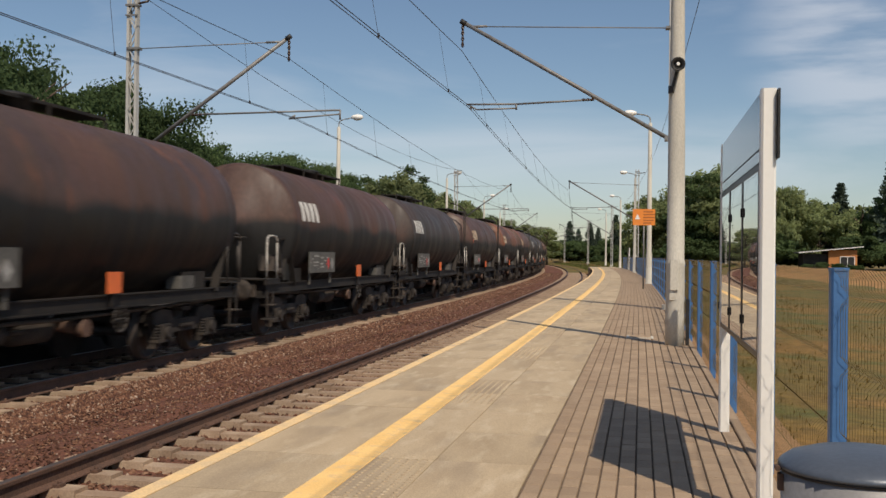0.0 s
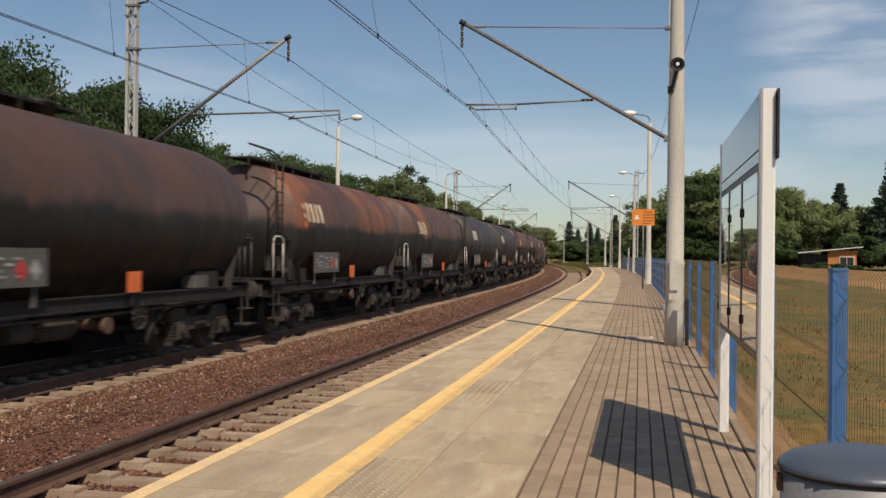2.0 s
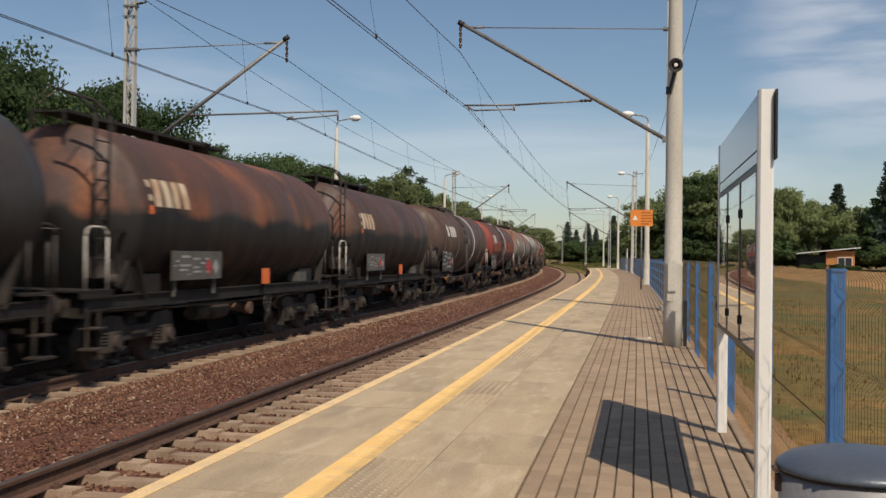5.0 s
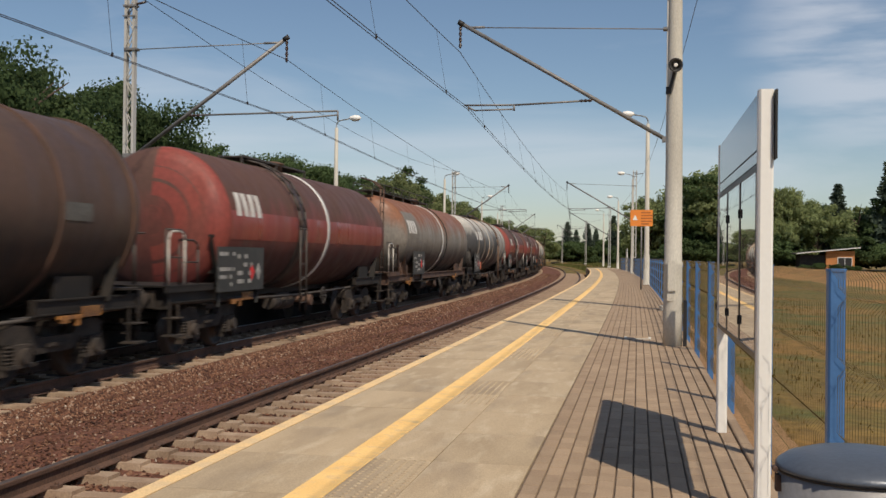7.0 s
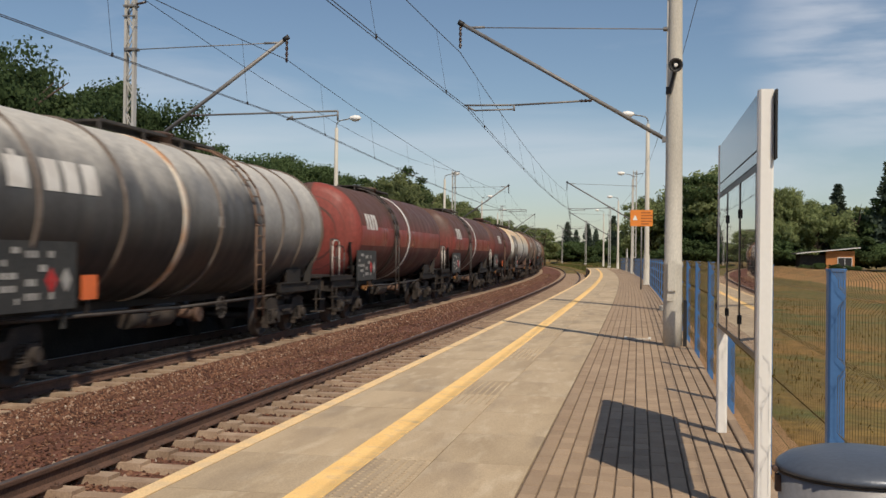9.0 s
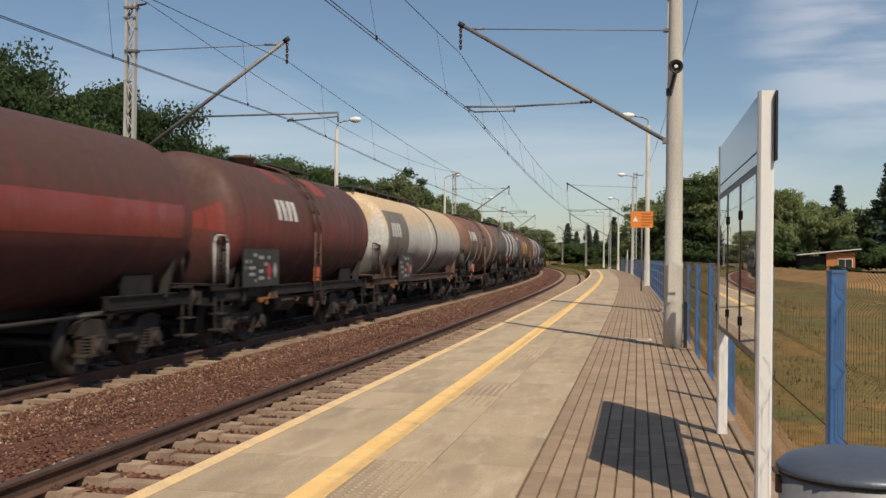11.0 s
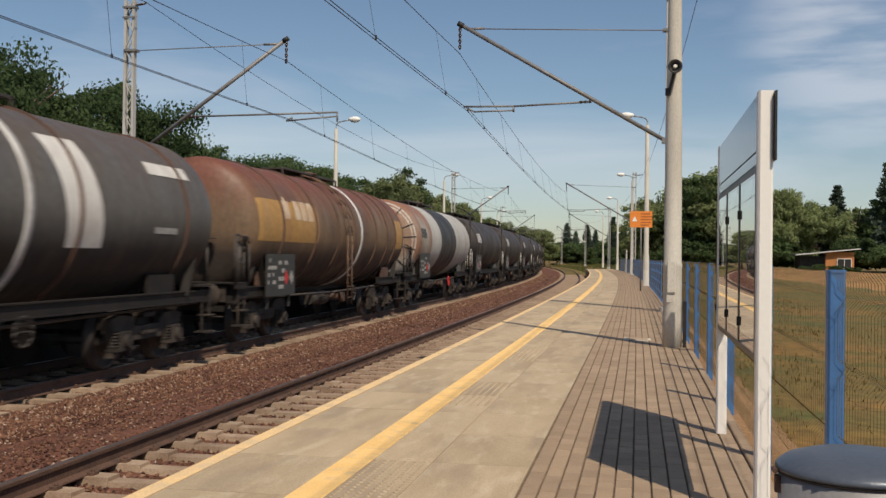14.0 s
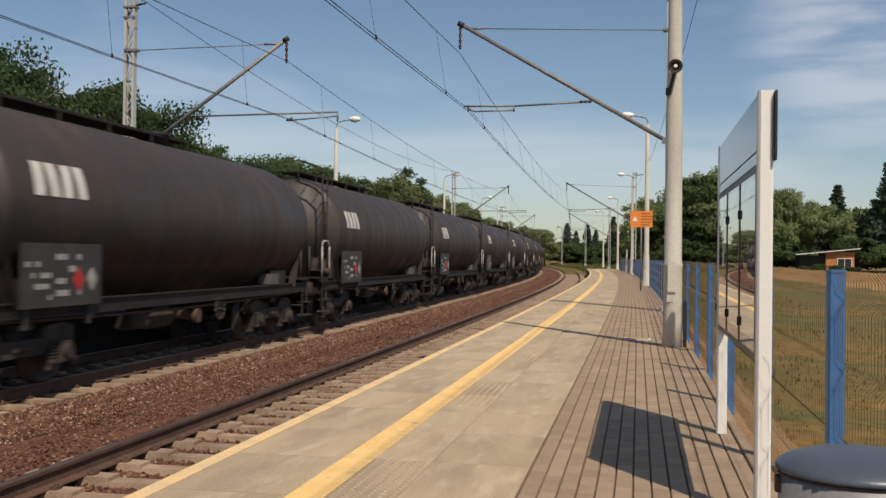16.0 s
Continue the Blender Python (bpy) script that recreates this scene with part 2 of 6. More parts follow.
# ---- mesh code ----
class Shape:
    """Collects faces for one mesh."""

    def __init__(self):
        self.v, self.f, self.s = [], [], []

    def face(self, idx, smooth=False):
        self.f.append(tuple(idx))
        self.s.append(smooth)

    def box(self, x, y, z, sx, sy, sz, m=None, chamfer=0.0):
        """A box about its centre, its upright edges cut by the chamfer."""
        k = len(self.v)
        a, b, c = sx / 2, sy / 2, sz / 2
        if chamfer:
            ring = [(a - chamfer, -b), (a, -b + chamfer), (a, b - chamfer), (a - chamfer, b), (-a + chamfer, b), (-a, b - chamfer), (-a, -b + chamfer), (-a + chamfer, -b)]
        else:
            ring = [(a, -b), (a, b), (-a, b), (-a, -b)]
        q = len(ring)
        pts = [Vector((u, w, -c)) for u, w in ring] + [Vector((u, w, c)) for u, w in ring]
        for p in pts:
            if m is not None:
                p = m @ p
            self.v.append((p[0] + x, p[1] + y, p[2] + z))
        for i in range(q):
            j = (i + 1) % q
            self.face((k + i, k + j, k + q + j, k + q + i))
        self.face([k + i for i in reversed(range(q))])
        self.face([k + q + i for i in range(q)])
        return self

    def tube(self, p0, p1, r0, r1=None, n=8, caps=True):
        p0, p1 = Vector(p0), Vector(p1)
        r1 = r0 if r1 is None else r1
        d = (p1 - p0).normalized()
        u = d.orthogonal().normalized()
        w = d.cross(u)
        k = len(self.v)
        for p, r in ((p0, r0), (p1, r1)):
            for i in range(n):
                a = 2 * math.pi * i / n
                self.v.append(tuple(p + (u * math.cos(a) + w * math.sin(a)) * r))
        for i in range(n):
            j = (i + 1) % n
            self.face((k + i, k + j, k + n + j, k + n + i), n > 5)
        if caps:
            self.face([k + i for i in reversed(range(n))])
            self.face([k + n + i for i in range(n)])
        return self

    def pipe(self, pts, r, n=6):
        for a, b in zip(pts, pts[1:]):
            self.tube(a, b, r, r, n)
        return self

    def cable(self, pts, r, n=5):
        """One unbroken round wire through the points."""
        k = len(self.v)
        pts = [Vector(p) for p in pts]
        for i, p in enumerate(pts):
            d = (pts[min(i + 1, len(pts) - 1)] - pts[max(i - 1, 0)]).normalized()
            u = d.cross(Vector((0, 0, 1))).normalized()
            w = u.cross(d)
            for j in range(n):
                a = 2 * math.pi * j / n
                self.v.append(tuple(p + (u * math.cos(a) + w * math.sin(a)) * r))
        for i in range(len(pts) - 1):
            for j in range(n):
                t = (j + 1) % n
                self.face((k + i * n + j, k + i * n + t, k + (i + 1) * n + t, k + (i + 1) * n + j), True)
        return self

    def lathe(self, profile, n=24, origin=(0, 0, 0), axis="z", smooth=True):
        """A turned body: profile rows are (radius, height along the axis)."""
        k, o = len(self.v), origin
        for r, h in profile:
            for i in range(n):
                a = 2 * math.pi * i / n
                c, s = r * math.cos(a), r * math.sin(a)
                p = (c, s, h) if axis == "z" else (s, h, c) if axis == "y" else (h, c, s)
                self.v.append((p[0] + o[0], p[1] + o[1], p[2] + o[2]))
        for j in range(len(profile) - 1):
            for i in range(n):
                t = (i + 1) % n
                self.face((k + j * n + i, k + j * n + t, k + (j + 1) * n + t, k + (j + 1) * n + i), smooth)
        self.face([k + i for i in reversed(range(n))])
        self.face([k + (len(profile) - 1) * n + i for i in range(n)])
        return self

    def sweep(self, stations, profile, closed=True, smooth=False):
        """Draws a cross-section (x, z) along stations, which are poses."""
        k, q = len(self.v), len(profile)
        for m in stations:
            for x, z in profile:
                self.v.append(tuple(m @ Vector((x, 0, z))))
        for j in range(len(stations) - 1):
            for i in range(q if closed else q - 1):
                t = (i + 1) % q
                self.face((k + j * q + i, k + j * q + t, k + (j + 1) * q + t, k + (j + 1) * q + i), smooth)
        if closed:
            self.face([k + i for i in reversed(range(q))])
            self.face([k + (len(stations) - 1) * q + i for i in range(q)])
        return self

    def grid(self, rows, smooth=True):
        k, q = len(self.v), len(rows[0])
        for r in rows:
            self.v.extend(tuple(p) for p in r)
        for j in range(len(rows) - 1):
            for i in range(q - 1):
                self.face((k + j * q + i, k + j * q + i + 1, k + (j + 1) * q + i + 1, k + (j + 1) * q + i), smooth)
        return self

    def mesh(self, name, mat):
        me = bpy.data.meshes.new(name)
        me.from_pydata(self.v, [], self.f)
        me.polygons.foreach_set("use_smooth", self.s)
        me.materials.append(mat)
        bm = bmesh.new()
        bm.from_mesh(me)
        bmesh.ops.recalc_face_normals(bm, faces=bm.faces) if len(bm.faces) < 60000 else None
        bm.to_mesh(me)
        bm.free()
        return me


def part(name, shape, mat, parent=None, label="", at=None):
    """Links a shape, or a mesh, as one object under a thing or a part."""
    me = shape if isinstance(shape, bpy.types.Mesh) else shape.mesh(name, mat)
    ob = new(name, me)
    if parent:
        ob.parent = parent
    if at is not None:
        ob.matrix_basis = at
    return tagged(ob, label)


def thing(name, label, category, group="", kind="", at=None):
    ob = new(name)
    ob.empty_display_size = 0.1
    if at is not None:
        ob.matrix_basis = at
    return tagged(ob, label, category, group, kind)


# ---- the line of the tracks: straight, then bending to the left ----
BEND, BEND_FROM, BEND_IN = 0.0008279, -11.0, 79.3
_s = np.arange(-200, 900, 0.25)
_u = np.maximum(_s - BEND_FROM, 0)
_th = np.where(_u < BEND_IN, BEND * _u * _u / 2 / BEND_IN, BEND * (_u - BEND_IN / 2))
_x, _y = np.cumsum(-np.sin(_th)) * 0.25, np.cumsum(np.cos(_th)) * 0.25
_x, _y = _x - _x[800], _y - _y[800]


def on_line(s, off=0.0, z=0.0, turn=0.0):
    """The pose s metres along the line and off metres to its right; local y runs along the line."""
    th = float(np.interp(s, _s, _th))
    x, y = float(np.interp(s, _s, _x)), float(np.interp(s, _s, _y))
    return Matrix.Translation((x + off * math.cos(th), y + off * math.sin(th), z)) @ Matrix.Rotation(th + turn, 4, "Z")


def along(s0, s1, step, off=0.0, z=0.0):
    n = max(1, round((s1 - s0) / step))
    return [on_line(s0 + (s1 - s0) * i / n, off, z) for i in range(n + 1)]


RAIL_Z = -0.607
NEAR, FAR = -4.17, -9.0     # the two tracks' middles
EDGE, LINE, SEAM, KERB = -2.522, -1.754, -0.606, 0.66

# ---- ground, ballast and tracks ----
def build_ground():
    """One sheet to the horizon: the hollow for the tracks, the meadow and a low bank beside it."""
    cross = [-900, -400, -160, -80, -40, -26, -20, -16, -14.2, -12.6, -11.2, -2.6, 0.76, 0.9, 1.5, 2.2, 3, 4, 5.5, 7.5, 10, 14, 20, 30, 45, 70, 110, 200, 400, 900]
    rows = []
    for s in [-190, -100, -50, -30] + list(range(-20, 60, 2)) + list(range(60, 200, 6)) + [220, 260, 300, 360, 440, 540, 680, 860]:
        row = []
        for off in cross:
            if off <= -14.2:
                z = -0.75 + 0.25 * noise.noise((off * 0.05, s * 0.05, 0))
            elif off < -2.5:
                z = -1.25 if off > -14 else -1.0
            else:
                z = -0.12 - 0.03 * min(off, 6) + 0.06 * noise.noise((off * 0.3, s * 0.25, 3)) * min(1, max(0, off - 1))
            if s > 122 and -2.6 <= off < 1:
                z = -0.6
            m = on_line(min(s, 300), off, z)
            if s > 300:
                m = on_line(300, off, z) @ Matrix.Translation((0, (s - 300) * 3, 0))
            if s < -180:
                m = on_line(-180, off, z) @ Matrix.Translation((0, -900, 0))
            row.append(m.translation)
        rows.append(row)
    tagged(part("ground", Shape().grid(rows), M["grass"]), "dry yellow meadow grass with green patches", "ground", kind="structure")
    bank = Shape().grid([[on_line(s, o, -0.36 + 0.74 * math.exp(-((o - 17) / 2.6) ** 2) * (1 + 0.35 * noise.noise((s * 0.05, o * 0.1, 9))) + 0.05 * noise.noise((s * 0.5, o * 0.5, 4))).translation for o in np.arange(11, 23.1, 0.8)] for s in np.arange(-20, 136, 2.0)])
    tagged(part("earth_bank", bank, M["bank"]), "low bank of dry orange-brown earth and grass", "bank", kind="structure")
    # dirt strip along the fence
    strip = Shape().grid([[on_line(s, o, z + 0.02 * noise.noise((o * 3, s, 1))).translation for o, z in ((0.78, -0.10), (0.9, -0.09), (1.05, -0.10), (1.2, -0.17))] for s in np.arange(-5, 118, 0.7)])
    tagged(part("dirt_path", strip, M["earth"]), "bare reddish dirt strip along the fence", "path", kind="structure")


def stone_material():
    m = bpy.data.materials.new("loose_stone")
    m.use_nodes = True
    n, l = m.node_tree.nodes, m.node_tree.links
    geo = n.new("ShaderNodeNewGeometry")
    r = n.new("ShaderNodeValToRGB")
    e = r.color_ramp.elements
    e[0].position, e[0].color = 0.0, (0.06, 0.027, 0.018, 1)
    e[1].position, e[1].color = 1.0, (0.62, 0.52, 0.42, 1)
    for p, c in ((0.35, (0.135, 0.056, 0.033, 1)), (0.7, (0.235, 0.108, 0.062, 1)), (0.90, (0.34, 0.19, 0.115, 1)), (0.985, (0.48, 0.35, 0.26, 1))):
        k = e.new(p)
        k.color = c
    t = n.new("ShaderNodeTexNoise")
    t.inputs["Scale"].default_value = 35
    mx = n.new("ShaderNodeMix")
    mx.data_type, mx.blend_type = "RGBA", "MULTIPLY"
    mx.inputs["Factor"].default_value = 0.6
    b = n["Principled BSDF"]
    b.inputs["Roughness"].default_value = 0.95
    l.new(geo.outputs["Random Per Island"], r.inputs["Fac"])
    l.new(r.outputs["Color"], mx.inputs["A"])
    l.new(t.outputs["Fac"], mx.inputs["B"])
    l.new(mx.outputs["Result"], b.inputs["Base Color"])
    return m


BED = RAIL_Z - 0.20     # the top of the ballast


def bed_height(off):
    """The ballast's surface across the two tracks, with shoulders and a hollow between them."""
    table = [(-13.2, -1.2), (-11.6, BED + 0.02), (-9.0, BED - 0.05), (-8.1, BED - 0.05), (-7.78, BED - 0.04), (-7.62, BED + 0.0), (-7.4, BED + 0.03), (-7.0, BED - 0.02), (-6.4, BED - 0.05), (-5.7, BED + 0.03), (-5.42, BED + 0.04), (-5.3, BED - 0.03),
             (-4.17, BED - 0.075), (-2.9, BED - 0.05), (-2.5, BED - 0.05)]
    return float(np.interp(off, [a for a, _ in table], [b for _, b in table]))


def build_ballast():
    # the bed under the freight line is coloured black for the train's shade
    for lo, hi, mat, label in ((-13.2, -8.1, "shade_bed", "black ballast under the freight line, darkened for the train's shade"), (-8.1, -2.4, "ballast", "reddish brown ballast bed beside the platform")):
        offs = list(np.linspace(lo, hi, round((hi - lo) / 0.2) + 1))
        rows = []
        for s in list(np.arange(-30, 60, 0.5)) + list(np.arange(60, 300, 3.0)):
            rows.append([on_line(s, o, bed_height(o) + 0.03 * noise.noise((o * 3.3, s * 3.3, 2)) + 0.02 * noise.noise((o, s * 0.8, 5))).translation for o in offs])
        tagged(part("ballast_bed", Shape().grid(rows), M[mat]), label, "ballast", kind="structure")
    # loose stones, fewer with distance
    rng = np.random.default_rng(5)
    base = np.array([(1, 0, 0), (0, 1, 0), (-1, 0, 0), (0, -1, 0), (0, 0, 1), (0, 0, -1)], float)
    tri = np.array([(0, 1, 4), (1, 2, 4), (2, 3, 4), (3, 0, 4), (1, 0, 5), (2, 1, 5), (3, 2, 5), (0, 3, 5)])
    heights = np.array([bed_height(o) for o in np.arange(-13, -2, 0.02)])
    verts, faces, first = [], [], 0
    for s0, s1, grow, count in ((2, 26, 1.0, 62000), (26, 60, 1.3, 24000), (60, 120, 1.8, 8000)):
        ss = rng.uniform(s0, s1, count)
        # denser on the shoulder beside the farther track
        oo = np.where(rng.random(count) < 0.5, rng.uniform(-8.15, -6.6, count), rng.uniform(-8.15, -2.7, count))
        th = np.interp(ss, _s, _th)
        mid = np.stack([np.interp(ss, _s, _x) + oo * np.cos(th), np.interp(ss, _s, _y) + oo * np.sin(th), np.interp(oo, np.arange(-13, -2, 0.02), heights) + 0.008], 1)
        size = rng.uniform(0.016, 0.04, (count, 3)) * grow * np.where((oo > -6.9) & (oo < -5.2), 0.62, 1.0)[:, None] * np.array([1, 1, 0.75])
        v = base[None] * size[:, None] * rng.uniform(0.7, 1.3, (count, 6, 3)) + rng.uniform(-0.008, 0.008, (count, 6, 3))
        a = rng.uniform(0, 6.28, count)[:, None]
        w = np.stack([v[..., 0] * np.cos(a) - v[..., 1] * np.sin(a), v[..., 0] * np.sin(a) + v[..., 1] * np.cos(a), v[..., 2]], 2) + mid[:, None]
        verts.extend(w.reshape(-1, 3).tolist())
        faces.extend((first + np.arange(count)[:, None, None] * 6 + tri[None]).reshape(-1, 3).tolist())
        first += count * 6
    me = bpy.data.meshes.new("ballast_stones")
    me.from_pydata(verts, [], faces)
    me.materials.append(stone_material())
    tagged(new("ballast_stones", me), "brown and grey crushed ballast stones between the tracks", "ballast", kind="stuff")


def build_track(mid, label, phase, head):
    track = thing("railway_track", label, "railway track", kind="structure")
    prof = [(-0.075, -0.172), (0.075, -0.172), (0.072, -0.160), (0.012, -0.140), (0.009, -0.050), (0.034, -0.040), (0.036, -0.010), (0.030, -0.002), (-0.030, -0.002), (-0.036, -0.010),
            (-0.034, -0.040), (-0.009, -0.050), (-0.012, -0.140), (-0.072, -0.160)]
    for d in (-0.753, 0.753):
        st = along(-60, 330, 1.5, mid + d, RAIL_Z)
        rail = part("rail", Shape().sweep(st, prof), M["rail"], track)
        part("running_surface", Shape().sweep(st, [(-0.029, -0.004), (0.029, -0.004), (0.027, 0.0), (-0.027, 0.0)]), M[head], rail, "worn rail head")
    body = Shape()
    # a sleeper with lowered middle and sloped shoulders
    for y0, y1, x0, x1, z0, z1 in ((-0.13, 0.13, -1.3, -0.45, -0.2, 0.0), (-0.13, 0.13, 0.45, 1.3, -0.2, 0.0), (-0.12, 0.12, -0.45, 0.45, -0.2, -0.035)):
        k = len(body.v)
        for z, i in ((z0, 0.0), (z1, 0.025)):
            body.v.extend([(x0, y0 + i, z), (x1, y0 + i, z), (x1, y1 - i, z), (x0, y1 - i, z)])
        for f in ((0, 1, 5, 4), (1, 2, 6, 5), (2, 3, 7, 6), (3, 0, 4, 7), (4, 5, 6, 7)):
            body.face([k + q for q in f])
    sleeper = body.mesh("sleeper", M["sleeper"])
    clip = Shape()
    for d in (-0.753, 0.753):
        for e in (-0.10, 0.10):
            clip.box(d + e, 0, 0.015, 0.07, 0.12, 0.03, chamfer=0.015)
            clip.tube((d + e, 0, 0.02), (d + e, 0, 0.055), 0.018, 0.018, 6)
    fastening = clip.mesh("rail_fastening", M["rail"])
    rest = Shape()
    for i in range(-25, 420):
        s = phase + 0.6 * i
        m = on_line(s, mid, RAIL_Z - 0.172)
        if 2 < s < 62:
            part("sleeper", sleeper, None, track, at=m)
            if s < 32:
                part("rail_fastening", fastening, None, track, at=m)
        else:
            rest.box(m.translation[0], m.translation[1], m.translation[2] - 0.1, 2.6, 0.26, 0.2, m.to_3x3())
    far = part("sleeper_row", rest, M["sleeper"], track)
    tagged(far, kind="stuff")
    return track


# ---- platform ----
def build_platform():
    P0, P1 = -14.0, 112.0
    plat = thing("platform", "concrete station platform with a yellow safety line and brick pavers", "platform", kind="structure")
    core = Shape().sweep(along(P0, P1, 2), [(EDGE + 0.10, -1.2), (EDGE + 0.10, -0.015), (KERB + 0.07, -0.015), (KERB + 0.07, -1.2)])
    part("base", core, M["joint"], plat)
    # edge slabs with a painted nose
    rng = random.Random(3)
    nose = [(EDGE - 0.02, -0.14), (EDGE - 0.02, -0.015), (EDGE - 0.008, 0.0), (EDGE + 0.095, 0.0), (EDGE + 0.095, -0.14)]
    s = P0
    while s < P1:
        part("edge_stone", Shape().sweep(along(s + 0.004, s + 1.996, 0.5), nose), M["edge"], plat)
        s += 2.0
    for a, b, mat, name in ((EDGE + 0.1, LINE - 0.002, "slab", "slab"), (LINE, LINE + 0.19, "yellow", "yellow_stripe"), (LINE + 0.192, LINE + 0.55, "slab", "tactile_slab"), (LINE + 0.554, SEAM - 0.012, "slab", "slab")):
        s = P0
        step = 1.0 if name != "yellow_stripe" else 2.0
        while s < P1:
            lift = 0.0 if name == "yellow_stripe" else rng.uniform(-0.0025, 0.0)
            g = Shape().sweep(along(s + 0.003, s + step - 0.003, 0.5), [(a, -0.06), (a, lift - 0.004), (a + 0.004, lift), (b - 0.004, lift), (b, lift - 0.004), (b, -0.06)])
            part(name, g, M[mat], plat)
            s += step
    # dimpled warning fields beside the stripe
    dome = Shape()
    for s0 in (4.6, 8.4, 12.2, 16.0, 19.8, 23.6):
        for i in range(26):
            for j in range(6):
                p = on_line(s0 + i * 0.06, LINE + 0.225 + j * 0.06, -0.002).translation
                dome.lathe([(0.017, 0), (0.012, 0.0032), (0.004, 0.0045)], 6, p)
    tagged(part("tactile_dome_field", dome, M["slab"], plat), kind="stuff")
    kerb = [(KERB + 0.005, -0.2), (KERB + 0.005, 0.006), (KERB + 0.012, 0.012), (KERB + 0.068, 0.012), (KERB + 0.075, 0.006), (KERB + 0.075, -0.2)]
    s = P0
    while s < P1:
        part("kerb_stone", Shape().sweep(along(s + 0.004, s + 0.996, 0.5), kerb), M["paver"], plat)
        s += 1.0
    end = Shape().sweep(along(P1, P1 + 9, 1.5), [(EDGE, -1.2), (EDGE, -0.02), (KERB, -0.02), (KERB, -1.2)])
    part("end_ramp", end, M["slab"], plat)
    return plat


def build_pavers(plat):
    cols = 13
    pitch = (KERB - SEAM) / cols

    def brick_shape(g, m):
        k = len(g.v)
        a, b, c = pitch / 2 - 0.005, 0.0975, 0.004
        pts = [(-a, -b, -0.03), (a, -b, -0.03), (a, b, -0.03), (-a, b, -0.03), (-a, -b, -c), (a, -b, -c), (a, b, -c), (-a, b, -c),
               (-a + c, -b + c / 2, 0), (a - c, -b + c / 2, 0), (a - c, b - c / 2, 0), (-a + c, b - c / 2, 0)]
        for p in pts:
            g.v.append(tuple(m @ Vector(p)))
        for r in (0, 4):
            for i in range(4):
                j = (i + 1) % 4
                g.face((k + r + i, k + r + j, k + r + 4 + j, k + r + 4 + i))
        g.face((k + 8, k + 9, k + 10, k + 11))

    one = Shape()
    brick_shape(one, Matrix())
    brick = one.mesh("brick", M["paver"])
    rest = Shape()
    rng = random.Random(8)
    for c in range(cols):
        off = SEAM + pitch * (c + 0.5)
        for i in range(-60, 560):
            s = i * 0.2 + (0.1 if c % 2 else 0.0)
            m = on_line(s, off, rng.uniform(-0.003, 0.0)) @ Matrix.Rotation(rng.uniform(-0.006, 0.006), 4, "Z")
            if 4.9 < s < 9.1:
                part("brick", brick, None, plat, at=m)
            else:
                brick_shape(rest, m)
    me = bpy.data.meshes.new("paver_field")
    me.from_pydata(rest.v, [], rest.f)
    me.materials.append(M["paver_field"])
    ob = new("paver_field", me)
    ob.parent = plat
    tagged(ob, "brown brick pavers", kind="stuff")


M["paver_field"] = M["paver"].copy()
_n = M["paver_field"].node_tree
_geo = _n.nodes.new("ShaderNodeNewGeometry")
for _l in list(_n.links):
    if _l.from_node.bl_idname == "ShaderNodeObjectInfo" and _l.to_node.bl_idname == "ShaderNodeMapRange":
        _n.links.new(_geo.outputs["Random Per Island"], _l.to_socket)

build_ground()
build_ballast()
build_track(NEAR, "railway track with brown rails on concrete sleepers beside the platform", 0.12, "railtop")
def build_far_platform():
    """The platform across the tracks, mostly hidden by the train."""
    e = FAR - 1.65
    plat = thing("far_platform", "grey concrete platform across the tracks", "platform", kind="structure")
    # base and edge slabs are near-black: the shade behind the train, as colour
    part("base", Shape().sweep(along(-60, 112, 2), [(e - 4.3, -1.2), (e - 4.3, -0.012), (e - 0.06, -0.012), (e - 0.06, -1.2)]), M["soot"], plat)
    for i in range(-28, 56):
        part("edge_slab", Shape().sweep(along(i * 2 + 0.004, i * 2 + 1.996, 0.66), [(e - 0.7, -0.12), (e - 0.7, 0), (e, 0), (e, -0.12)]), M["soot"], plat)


build_far_platform()
build_track(FAR, "railway track with brown rails under the freight train", 0.1, "railshine")
platform = build_platform()


